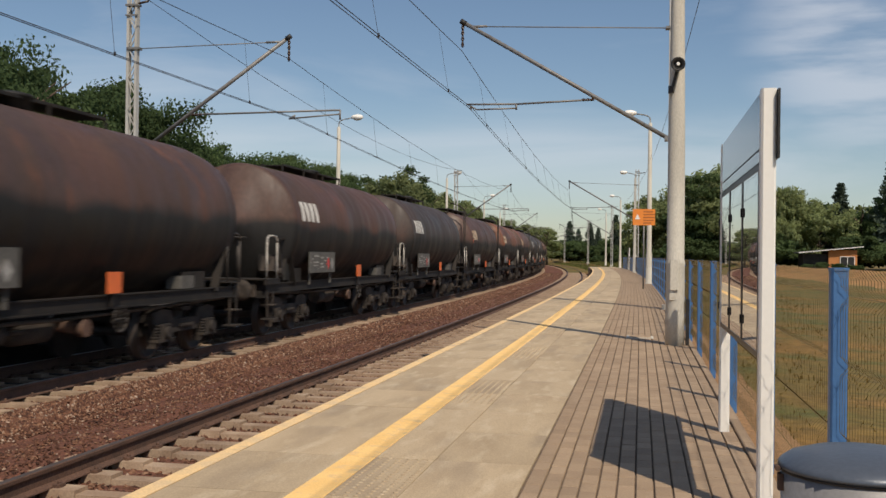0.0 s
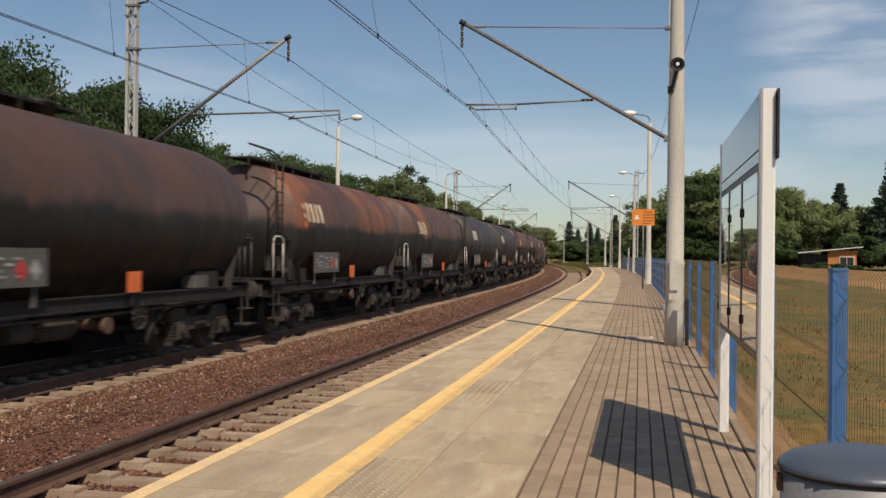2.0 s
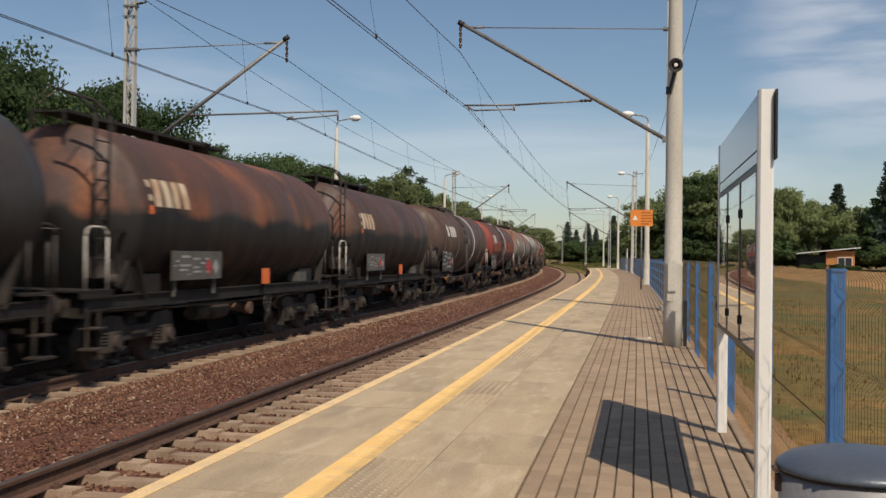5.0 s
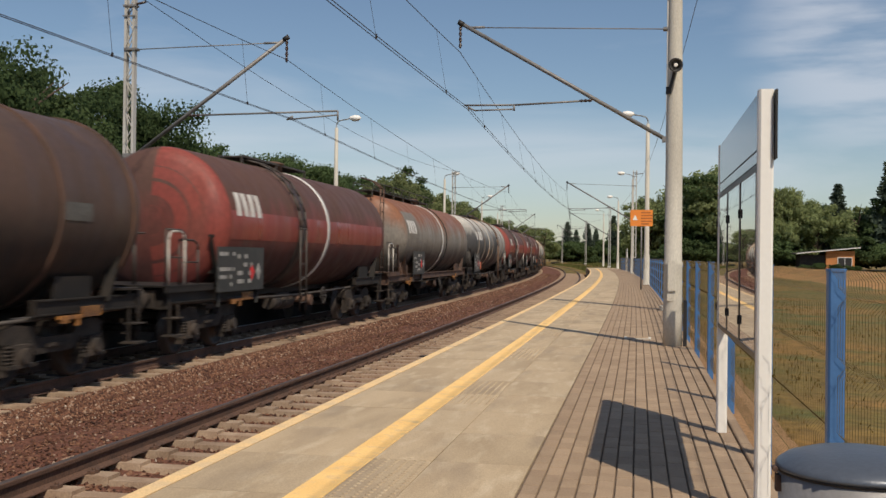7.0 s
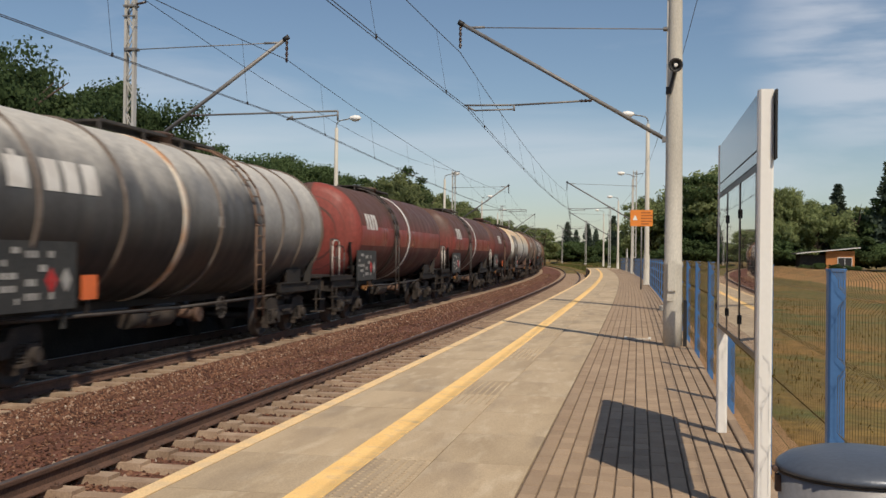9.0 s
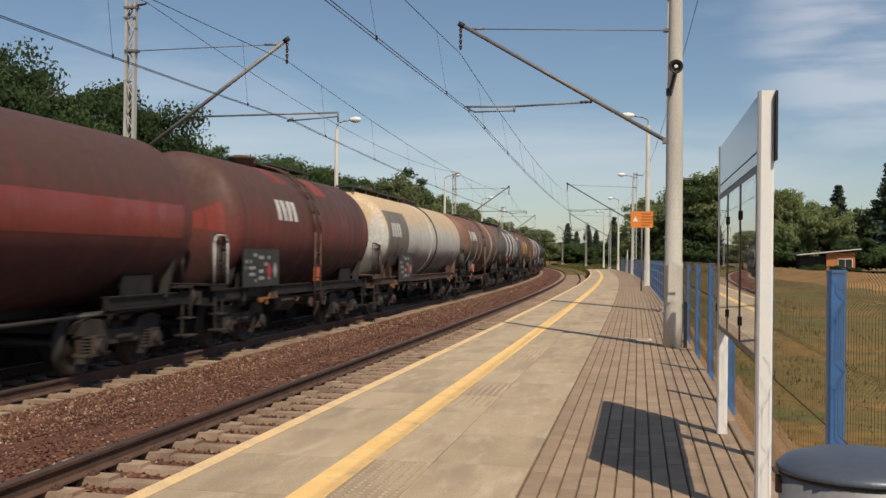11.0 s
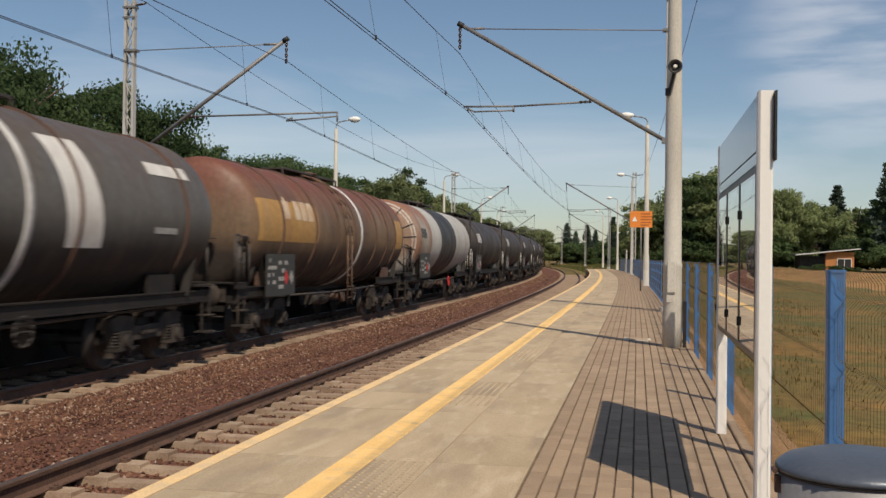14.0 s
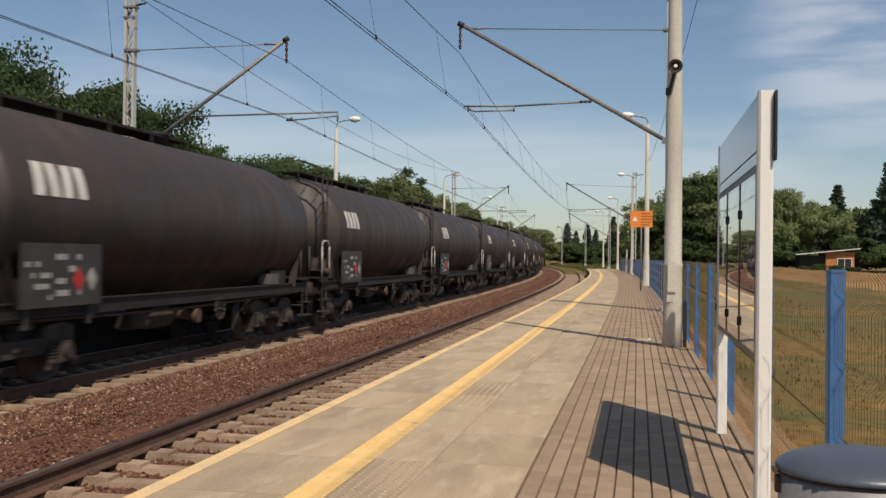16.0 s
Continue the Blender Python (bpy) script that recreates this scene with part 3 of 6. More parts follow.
# ---- fence ----
def build_fence():
    fence = thing("fence", "blue steel post fence with welded wire mesh panels", "fence")
    OFF = 0.778
    post = Shape().box(0, 0, 0.52, 0.066, 0.07, 1.32, chamfer=0.008).box(0, 0, 1.185, 0.072, 0.076, 0.012, chamfer=0.01).mesh("post", M["blue"])
    posts = [-0.6, 1.9, 4.35] + [6.6 + 2.49 * i for i in range(42)]
    # a mesh panel of upright wires with four folds and bent tips
    def panel(length, fine):
        g = Shape()
        step = 0.05 if fine else 0.10
        path = [(0, 0.03), (0, 0.16), (0.035, 0.20), (0, 0.24), (0, 0.46), (0.035, 0.50), (0, 0.54), (0, 0.76), (0.035, 0.80), (0, 0.84), (0, 1.04), (0.035, 1.08), (0, 1.12), (0, 1.15), (-0.03, 1.19)]
        r = 0.0012 if fine else 0.0025
        n = int(length / step)
        for i in range(1, n):
            y = i * length / n
            for (x0, z0), (x1, z1) in zip(path, path[1:]):
                g.tube((x0, y, z0), (x1, y, z1), r, r, 3, False)
        for z, x in ((0.05, 0), (0.20, 0.035), (0.50, 0.035), (0.80, 0.035), (1.08, 0.035)):
            g.tube((x - 0.004, 0, z), (x - 0.004, length, z), r, r, 3, False)
        return g.mesh("mesh_panel", M["wire"])

    kinds = {}
    for a, b in zip(posts, posts[1:]):
        m = on_line(a, OFF)
        part("post", post, None, fence, at=m)
        length = round(b - a, 2)
        key = (length, a < 16)
        if key not in kinds:
            kinds[key] = panel(length, a < 16)
        q = (on_line(b, OFF).translation - m.translation).to_2d()
        part("mesh_panel", kinds[key], None, fence, at=Matrix.Translation(m.translation) @ Matrix.Rotation(math.atan2(-q[0], q[1]), 4, "Z"))
    return fence


# ---- notice board ----
def glass_material():
    m = bpy.data.materials.new("case_glass")
    m.use_nodes = True
    b = m.node_tree.nodes["Principled BSDF"]
    b.inputs["Base Color"].default_value = (0.16, 0.17, 0.17, 1)
    b.inputs["Roughness"].default_value = 0.02
    b.inputs["IOR"].default_value = 1.52
    b.inputs["Specular IOR Level"].default_value = 0.9
    b.inputs["Coat Weight"].default_value = 1.0
    b.inputs["Coat Roughness"].default_value = 0.01
    return m


M["glass"] = glass_material()
M["gloss"] = material("glossy_grey_sheet", (0.07, 0.085, 0.11), (0.06, 0.075, 0.10), None, 2, 40, 0.12, bump=0.0, fine_amount=0.03)
M["alu"] = material("dark_case_frame", (0.075, 0.065, 0.06), (0.06, 0.053, 0.05), None, 4, 60, 0.4, 0.6, bump=0.02, fine_amount=0.06)


def build_board(at):
    """A notice board with a header and three glazed cases, on two white posts; local y runs along it."""
    board = thing("notice_board", "white-posted notice board with three glazed display cases", "notice board", at=at)
    L = 2.44
    for y in (0.0, L):
        g = Shape().box(0, y, 1.03, 0.07, 0.09, 2.06, chamfer=0.010)
        part("post", g, M["white"], board, "white painted steel post")
    y0, y1 = 0.055, L + 0.10
    part("back_panel", Shape().box(0.005, (y0 + y1) / 2, 1.40, 0.05, y1 - y0, 1.30), M["grey"], board)
    part("header", Shape().box(-0.026, (y0 + y1) / 2, 1.915, 0.012, y1 - y0, 0.27), M["gloss"], board, "glossy blue-grey header panel")
    part("header_rail", Shape().box(-0.026, (y0 + y1) / 2, 1.742, 0.012, y1 - y0, 0.055), M["gloss"], board)
    n = 3
    w = (y1 - y0) / n
    for i in range(n):
        a, b = y0 + i * w, y0 + (i + 1) * w
        case = part("display_case", Shape().box(-0.027, a + 0.016, 1.23, 0.014, 0.032, 0.95).box(-0.027, b - 0.016, 1.23, 0.014, 0.032, 0.95)
                    .box(-0.027, (a + b) / 2, 1.69, 0.014, w - 0.064, 0.03).box(-0.027, (a + b) / 2, 0.77, 0.014, w - 0.064, 0.03), M["alu"], board)
        part("pane", Shape().box(-0.028, (a + b) / 2, 1.23, 0.006, w - 0.064, 0.89), M["glass"], case, "reflecting glass pane")
        for z in (1.5, 0.9):
            part("latch", Shape().box(-0.038, b - 0.016, z, 0.010, 0.022, 0.05, chamfer=0.003), M["dark"], case)
    part("sheet", Shape().box(0.042, -0.01, 1.89, 0.010, 0.13, 0.33), M["dark"], board)
    return board


# ---- litter bin ----
def build_bin():
    m = Matrix.Translation((0.534, 2.65, 0))
    can = thing("litter_bin", "blue-grey sheet-metal litter bin with a domed lid", "litter bin", at=m)
    part("body", Shape().lathe([(0.17, 0.02), (0.175, 0.03), (0.195, 0.708), (0.188, 0.708)], 48), M["bin_body"], can, "pale grey sheet-metal body")
    part("lid", Shape().lathe([(0.196, 0.713), (0.201, 0.715), (0.201, 0.722), (0.195, 0.730), (0.175, 0.744), (0.13, 0.758), (0.08, 0.766), (0.03, 0.769)], 48), M["bin"], can, "domed blue-grey lid")
    part("rim", Shape().lathe([(0.190, 0.706), (0.1975, 0.707), (0.1975, 0.713), (0.190, 0.7135)], 48), M["dark"], can)
    part("hinge", Shape().box(-0.197, -0.02, 0.68, 0.014, 0.03, 0.04, chamfer=0.003).tube((-0.205, -0.035, 0.713), (-0.205, -0.005, 0.713), 0.007, 0.007, 8), M["rail"], can, "rusty lid hinge")
    part("foot", Shape().lathe([(0.14, 0.0), (0.14, 0.022)], 24), M["dark"], can)
    return can


# ---- lamps ----
M["lampglass"] = material("lamp_bowl", (0.75, 0.75, 0.72), (0.7, 0.7, 0.66), None, 4, 30, 0.2, bump=0, fine_amount=0.02)


def build_lamp(r0, r1, profile=None):
    """A tapered lamp column of 7.6 m with a bent arm; its head hangs over local -x."""
    lamp = thing("street_lamp", "tall tapered grey lamp column with a white lamp head", "street lamp", group="platform lamps")
    part("column", Shape().lathe(profile or [(r0 * 1.22, -0.1), (r0 * 1.22, 0.02), (r0 * 1.02, 0.04), (r0, 1.35), (r0 * 0.86, 1.42), (r1, 7.3), (0.04, 7.35)], 24), M["concrete"], lamp)
    part("hatch", Shape().box(-0.02, -r0 * 0.99, 0.98, 0.12, 0.025, 0.42, chamfer=0.01), M["concrete"], lamp)
    part("arm", Shape().pipe([(0, 0, 7.2), (0, 0, 7.48), (-0.03, 0, 7.58), (-0.12, 0, 7.66), (-0.3, 0, 7.71), (-0.62, 0, 7.76)], 0.03, 8), M["grey"], lamp)
    head = part("head", Shape().lathe([(0.05, -0.62), (0.1, -0.7), (0.14, -0.9), (0.12, -1.1), (0.05, -1.2)], 14, (0, 0, 7.80), "x"), M["white"], lamp)
    part("bowl", Shape().lathe([(0.03, -0.70), (0.09, -0.78), (0.115, -0.9), (0.09, -1.06), (0.03, -1.14)], 14, (0, 0, 7.745), "x"), M["lampglass"], head)
    return lamp


def build_lamps():
    first = build_lamp(0.135, 0.085)
    first.matrix_basis = on_line(47.65, 0.62)
    for s in (81.2, 112.6, 145.0):
        copy_thing(first, on_line(s, 0.72))
    for s in (14.7, 47.9, 81.4, 113.0, 146):
        copy_thing(first, on_line(s, -14.15, 0, math.pi))
    # the stout column with a loudspeaker
    big = build_lamp(0.15, 0.07, [(0.134, -0.1), (0.132, 0.4), (0.128, 1.10), (0.133, 1.12), (0.133, 1.16), (0.122, 1.19), (0.115, 2.9), (0.093, 4.9), (0.065, 7.3), (0.04, 7.35)])
    big.matrix_basis = on_line(14.7, 0.475)
    part("loudspeaker", Shape().lathe([(0.04, 0.02), (0.055, -0.02), (0.08, -0.12), (0.098, -0.17), (0.08, -0.172), (0.04, -0.10)], 24, (0.0, -0.13, 3.88), "y"), M["dark"], big, "black horn loudspeaker")
    part("speaker_core", Shape().lathe([(0.03, -0.15), (0.022, -0.18)], 14, (0.0, -0.13, 3.88), "y"), M["white"], big)
    part("speaker_bracket", Shape().box(-0.04, -0.125, 3.70, 0.04, 0.04, 0.22, Matrix.Rotation(radians(14), 3, "Y")).box(-0.09, -0.09, 3.56, 0.07, 0.06, 0.10), M["dark"], big)
    part("cover_plate", Shape().box(-0.03, -0.126, 0.84, 0.11, 0.016, 0.42, chamfer=0.006).box(-0.03, -0.134, 1.01, 0.016, 0.01, 0.016).box(-0.03, -0.134, 0.67, 0.016, 0.01, 0.016), M["concrete"], big)
    part("sticker", Shape().box(-0.03, -0.136, 0.80, 0.07, 0.005, 0.10), M["white"], big)
    part("cable_duct", Shape().box(0.17, -0.05, 0.32, 0.05, 0.06, 0.64, chamfer=0.01), M["dark"], big)


def build_sign():
    sign = thing("warning_sign", "orange rectangular warning sign on a thin post", "sign", at=on_line(39.93, 0.25))
    part("post", Shape().tube((0, 0, 0), (0, 0, 3.05), 0.03, 0.03, 10), M["zinc"], sign)
    plate = part("plate", Shape().box(0, -0.04, 2.74, 0.84, 0.012, 0.62, chamfer=0.0), M["orange"], sign, "orange plate with dark writing")
    bars = Shape()
    for i, (z, w) in enumerate(((2.95, 0.36), (2.84, 0.44), (2.73, 0.44), (2.62, 0.40), (2.52, 0.3))):
        bars.box(-0.02 + w / 2, -0.05, z, w, 0.006, 0.045)
    tagged(part("writing", bars, M["ink"], plate), kind="stuff")
    tri = Shape()
    k = len(tri.v)
    tri.v.extend([(-0.34, -0.05, 2.66), (-0.14, -0.05, 2.66), (-0.24, -0.05, 2.86), (-0.34, -0.056, 2.66), (-0.14, -0.056, 2.66), (-0.24, -0.056, 2.86)])
    for f in ((0, 1, 2), (3, 4, 5), (0, 1, 4, 3), (1, 2, 5, 4), (2, 0, 3, 5)):
        tri.face(f)
    part("pictogram", tri, M["white"], plate)


# ---- overhead line ----
MASTS = [-29.2, 24.7, 78.6, 132.5, 186.0, 240.0]


def build_mast():
    """A lattice mast of two channels with lacing bars, 8 m high."""
    mast = thing("catenary_mast", "pale grey steel lattice mast of the overhead line", "catenary mast", group="overhead line masts")
    for x in (-0.12, 0.12):
        part("channel", Shape().box(x, 0, 3.45, 0.05, 0.16, 8.7).box(x * 0.86, -0.07, 3.45, 0.05, 0.012, 8.7).box(x * 0.86, 0.07, 3.45, 0.05, 0.012, 8.7), M["mast"], mast)
    lace = Shape()
    z, k = -0.6, 0
    while z < 7.5:
        a, b = (-0.11, 0.11) if k % 2 else (0.11, -0.11)
        for y in (-0.075, 0.075):
            lace.tube((a, y, z), (b, y, z + 0.42), 0.016, 0.016, 4)
        z, k = z + 0.42, k + 1
    tagged(part("lacing", lace, M["mast"], mast), kind="stuff")
    part("foundation", Shape().box(0, 0, 0.0, 0.5, 0.5, 0.2, chamfer=0.05), M["concrete"], mast)
    part("top_bracket", Shape().box(0, 0, 7.62, 0.36, 0.2, 0.05), M["zinc"], mast)
    part("cross_strap", Shape().box(0, -0.1, 7.35, 0.34, 0.03, 0.04), M["zinc"], mast)
    return mast


def insulator(g, a, b, n=4):
    a, b = Vector(a), Vector(b)
    for i in range(n):
        p, q = a.lerp(b, i / n), a.lerp(b, (i + 0.55) / n)
        g.tube(p, q, 0.022, 0.042, 10)
        g.tube(q, a.lerp(b, (i + 1) / n), 0.042, 0.02, 10)


def build_cantilever(near):
    """The sloping boom with stay and steady arm; local x points away from the mast's foot towards the track."""
    arm = thing("cantilever", "galvanised steel cantilever with stay wire and steady arm", "cantilever", group="overhead line cantilevers")
    if near:
        base, tip, on, tube_end, wire = (-0.1, 4.02), (-5.05, 6.92), (-1.84, 4.97), (-3.71, 4.89), (-4.82, 4.76)
        stay = 6.63
    else:
        base, tip, on, tube_end, wire = (0.12, 3.72), (4.24, 6.68), (1.62, 4.75), (5.6, 4.81), (4.4, 4.60)
        stay = 6.49
    P = lambda p, y=0.0: (p[0], y, p[1])
    part("boom", Shape().tube(P(base), P(tip), 0.05, 0.05, 10), M["zinc"], arm)
    k = 1 if not near else -1
    part("stay", Shape().tube((k * 0.1, 0, stay), (tip[0] - k * 0.35, 0, tip[1] - 0.12), 0.013, 0.013, 6).tube((tip[0] - k * 0.6, 0, tip[1] - 0.12), (tip[0] - k * 0.2, 0, tip[1] - 0.12), 0.03, 0.03, 8), M["zinc"], arm)
    ins = Shape()
    insulator(ins, (tip[0], 0, tip[1] - 0.06), (tip[0], 0, tip[1] - 0.62))
    insulator(ins, P(on), (on[0] + k * 0.3, 0, on[1] - 0.005), 3)
    part("insulator", ins, M["insulator"], arm, "brown porcelain insulators")
    part("tip_fitting", Shape().tube((tip[0] - k * 0.08, 0, tip[1] - 0.05), (tip[0] + k * 0.05, 0, tip[1] + 0.03), 0.065, 0.065, 8), M["dark"], arm)
    tube = Shape().tube(P(on), P(tube_end), 0.024, 0.024, 8)
    tube.tube(P(tube_end), (tube_end[0], 0, tube_end[1] - 0.14 - (0.1 if not near else 0)), 0.024, 0.024, 8)
    if near:
        tube.tube(P(tube_end), (wire[0] - 0.12, 0, tube_end[1] + 0.01), 0.024, 0.024, 8)
    part("steady_tube", tube, M["zinc"], arm)
    low = tube_end[1] - 0.10
    pts = [(tube_end[0], 0, low), (wire[0] - (0.14 if not near else -0.14), 0, low - 0.02 - (0.08 if not near else 0.0)), (wire[0] + (0.02 if not near else -0.02), 0, wire[1] + 0.10), (wire[0], 0, wire[1] + 0.01)]
    part("steady_arm", Shape().pipe(pts, 0.02, 8), M["zinc"], arm)
    part("mast_clamp", Shape().box(k * 0.02, 0, base[1], 0.34, 0.22, 0.12), M["zinc"], arm)
    part("stay_clamp", Shape().box(k * 0.02, 0, stay, 0.34, 0.22, 0.06), M["zinc"], arm)
    return arm


def build_overhead():
    mast = build_mast()
    mast.matrix_basis = on_line(MASTS[0], 0.78)
    near, far = build_cantilever(True), build_cantilever(False)
    near.matrix_basis, far.matrix_basis = on_line(MASTS[0], 0.74), on_line(MASTS[0], -13.0)
    copy_thing(mast, on_line(MASTS[0], -13.02))
    for s in MASTS[1:]:
        copy_thing(near, on_line(s, 0.74))
        copy_thing(far, on_line(s, -13.0))
        copy_thing(mast, on_line(s, 0.78))
        copy_thing(mast, on_line(s, -13.02))
    # wires between the masts
    spec = ((NEAR, "near", 6.2, -4.31, 4.80, -4.08), (FAR, "far", 6.12, -8.74, 4.62, -8.6))
    for mid, _, zm, om, zc, oc in spec:
        line = thing("overhead_line", "thin dark contact and messenger wires over the track", "overhead wire")
        for a, b in zip(MASTS, MASTS[1:]):
            span = b - a
            # wires run straight from mast to mast, so they cut the bend as chords
            A, B = on_line(a, om), on_line(b, om)
            C, D = on_line(a, oc), on_line(b, oc)
            msg, con = [], []
            for i in range(19):
                u = i / 18
                sag = 4 * u * (1 - u)
                p = A.translation.lerp(B.translation, u)
                q = C.translation.lerp(D.translation, u)
                p.z, q.z = zm - (0.45 if mid == NEAR else 0.55) * sag, zc - 0.24 * sag
                msg.append(p)
                con.append(q)
            part("messenger_wire", Shape().cable(msg, 0.0085, 5), M["copper"], line)
            for d in (-0.035, 0.035):
                part("contact_wire", Shape().cable([p + Vector((d, 0, 0)) for p in con], 0.0075, 5), M["copper"], line)
            for i in range(1, 18, 2):
                part("dropper", Shape().tube(msg[i], con[i], 0.004, 0.004, 4).tube(con[i] + Vector((0, 0, 0.05)), con[i] - Vector((0, 0, 0.02)), 0.02, 0.02, 5), M["copper"], line)
    for off, z, sag, root in ((-12.6, 7.75, 0.9, -12.98), (1.4, 7.6, 0.6, 0.78)):
        feeder = thing("feeder_line", "thin dark feeder wire on the lattice masts", "overhead wire")
        for a, b in zip(MASTS, MASTS[1:]):
            A, B = on_line(a, off, z).translation, on_line(b, off, z).translation
            pts = []
            for i in range(13):
                p = A.lerp(B, i / 12)
                p.z -= sag * 4 * (i / 12) * (1 - i / 12)
                pts.append(p)
            part("wire", Shape().cable(pts, 0.009, 5), M["copper"], feeder)
        for s in MASTS:
            part("insulator", Shape().tube(on_line(s, root, z - 0.1).translation, on_line(s, off, z - 0.03).translation, 0.03, 0.03, 6), M["insulator"], feeder)


build_fence()
near_board = build_board(on_line(5.07, 0.582) @ Matrix.Diagonal((1, 1, 0.985, 1)))
copy_thing(near_board, on_line(93.5, 0.78))
build_bin()
def build_drain():
    at = on_line(15.9, 0.0, 0.004)
    drain = thing("drain_cover", "pale concrete drain cover set in the pavers", "drain cover", at=at)
    part("frame", Shape().box(0, 0, 0, 0.40, 0.40, 0.012, chamfer=0.02), M["concrete"], drain)
    part("plate", Shape().box(0, 0, 0.008, 0.32, 0.32, 0.008, chamfer=0.02), M["paver"], drain)


build_drain()
build_lamps()
build_sign()
build_overhead()


# ---- the freight train ----
def tank_paint(name, top, top2, stain, low, split=0.0, blur=0.14, stain_edge=(0.55, 0.7), rough=0.55, crown=None, crown_at=(0.35, 1.15)):
    """Weathered tank paint: stained upper side, a lower side darkened for grime and shade with a ragged upper edge,
    streaks running down.
    """
    m = bpy.data.materials.new(name)
    m.use_nodes = True
    n, l = m.node_tree.nodes, m.node_tree.links
    b = n["Principled BSDF"]
    c = n.new("ShaderNodeTexCoord")
    inf = n.new("ShaderNodeObjectInfo")
    sh = n.new("ShaderNodeVectorMath")
    sh.operation = "SCALE"
    sh.inputs[0].default_value = (0.0, 53.0, 0.0)
    l.new(inf.outputs["Random"], sh.inputs["Scale"])
    ad = n.new("ShaderNodeVectorMath")
    l.new(c.outputs["Object"], ad.inputs[0])
    l.new(sh.outputs["Vector"], ad.inputs[1])

    def tex(scale, stretch, detail=5):
        mp = n.new("ShaderNodeMapping")
        mp.inputs["Scale"].default_value = stretch
        l.new(ad.outputs["Vector"], mp.inputs["Vector"])
        t = n.new("ShaderNodeTexNoise")
        t.inputs["Scale"].default_value, t.inputs["Detail"].default_value = scale, detail
        l.new(mp.outputs["Vector"], t.inputs["Vector"])
        return t.outputs["Fac"]

    def rng(src, lo, hi, to0=0.0, to1=1.0):
        r = n.new("ShaderNodeMapRange")
        for k, v in (("From Min", lo), ("From Max", hi), ("To Min", to0), ("To Max", to1)):
            r.inputs[k].default_value = v
        l.new(src, r.inputs["Value"])
        return r.outputs["Result"]

    def mix(fac, a, bb):
        x = n.new("ShaderNodeMix")
        x.data_type = "RGBA"
        l.new(fac, x.inputs["Factor"])
        for sock, v in (("A", a), ("B", bb)):
            if isinstance(v, tuple):
                x.inputs[sock].default_value = (*v, 1)
            else:
                l.new(v, x.inputs[sock])
        return x.outputs["Result"]

    def math2(op, a, bb):
        x = n.new("ShaderNodeMath")
        x.operation = op
        for i, v in enumerate((a, bb)):
            if isinstance(v, (int, float)):
                x.inputs[i].default_value = v
            else:
                l.new(v, x.inputs[i])
        return x.outputs["Value"]

    sep = n.new("ShaderNodeSeparateXYZ")
    l.new(c.outputs["Object"], sep.inputs["Vector"])
    z = sep.outputs["Z"]
    patches = tex(0.55, (1, 1, 0.6), 4)
    streaks = tex(2.2, (1, 1, 0.12), 5)
    fine = tex(14, (1, 1, 0.6), 5)
    col = mix(rng(patches, 0.4, 0.62), top, top2)
    both = math2("ADD", math2("MULTIPLY", tex(0.7, (1, 1, 0.6), 7), 0.84), math2("MULTIPLY", streaks, 0.16))
    col = mix(rng(both, *stain_edge), col, stain)
    if crown:
        # top colour, rust on some tanks and pale on others, run down in streaks
        edge = math2("ADD", z, math2("MULTIPLY", math2("SUBTRACT", streaks, 0.5), 1.5))
        col = mix(rng(edge, 2.42 + crown_at[0], 2.42 + crown_at[1]), col, crown)
    # darker lower side: grime, with the tank's own shade painted in
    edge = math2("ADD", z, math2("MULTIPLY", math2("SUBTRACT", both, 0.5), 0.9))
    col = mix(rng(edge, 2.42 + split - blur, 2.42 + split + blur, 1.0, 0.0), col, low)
    hsv = n.new("ShaderNodeHueSaturation")
    l.new(rng(fine, 0.3, 0.7, 0.82, 1.18), hsv.inputs["Value"])
    l.new(col, hsv.inputs["Color"])
    l.new(hsv.outputs["Color"], b.inputs["Base Color"])
    l.new(rng(streaks, 0.35, 0.65, rough - 0.1, rough + 0.2), b.inputs["Roughness"])
    bp = n.new("ShaderNodeBump")
    bp.inputs["Strength"].default_value, bp.inputs["Distance"].default_value = 0.1, 0.01
    l.new(tex(1.4, (1, 1, 1), 3), bp.inputs["Height"])
    l.new(bp.outputs["Normal"], b.inputs["Normal"])
    return m


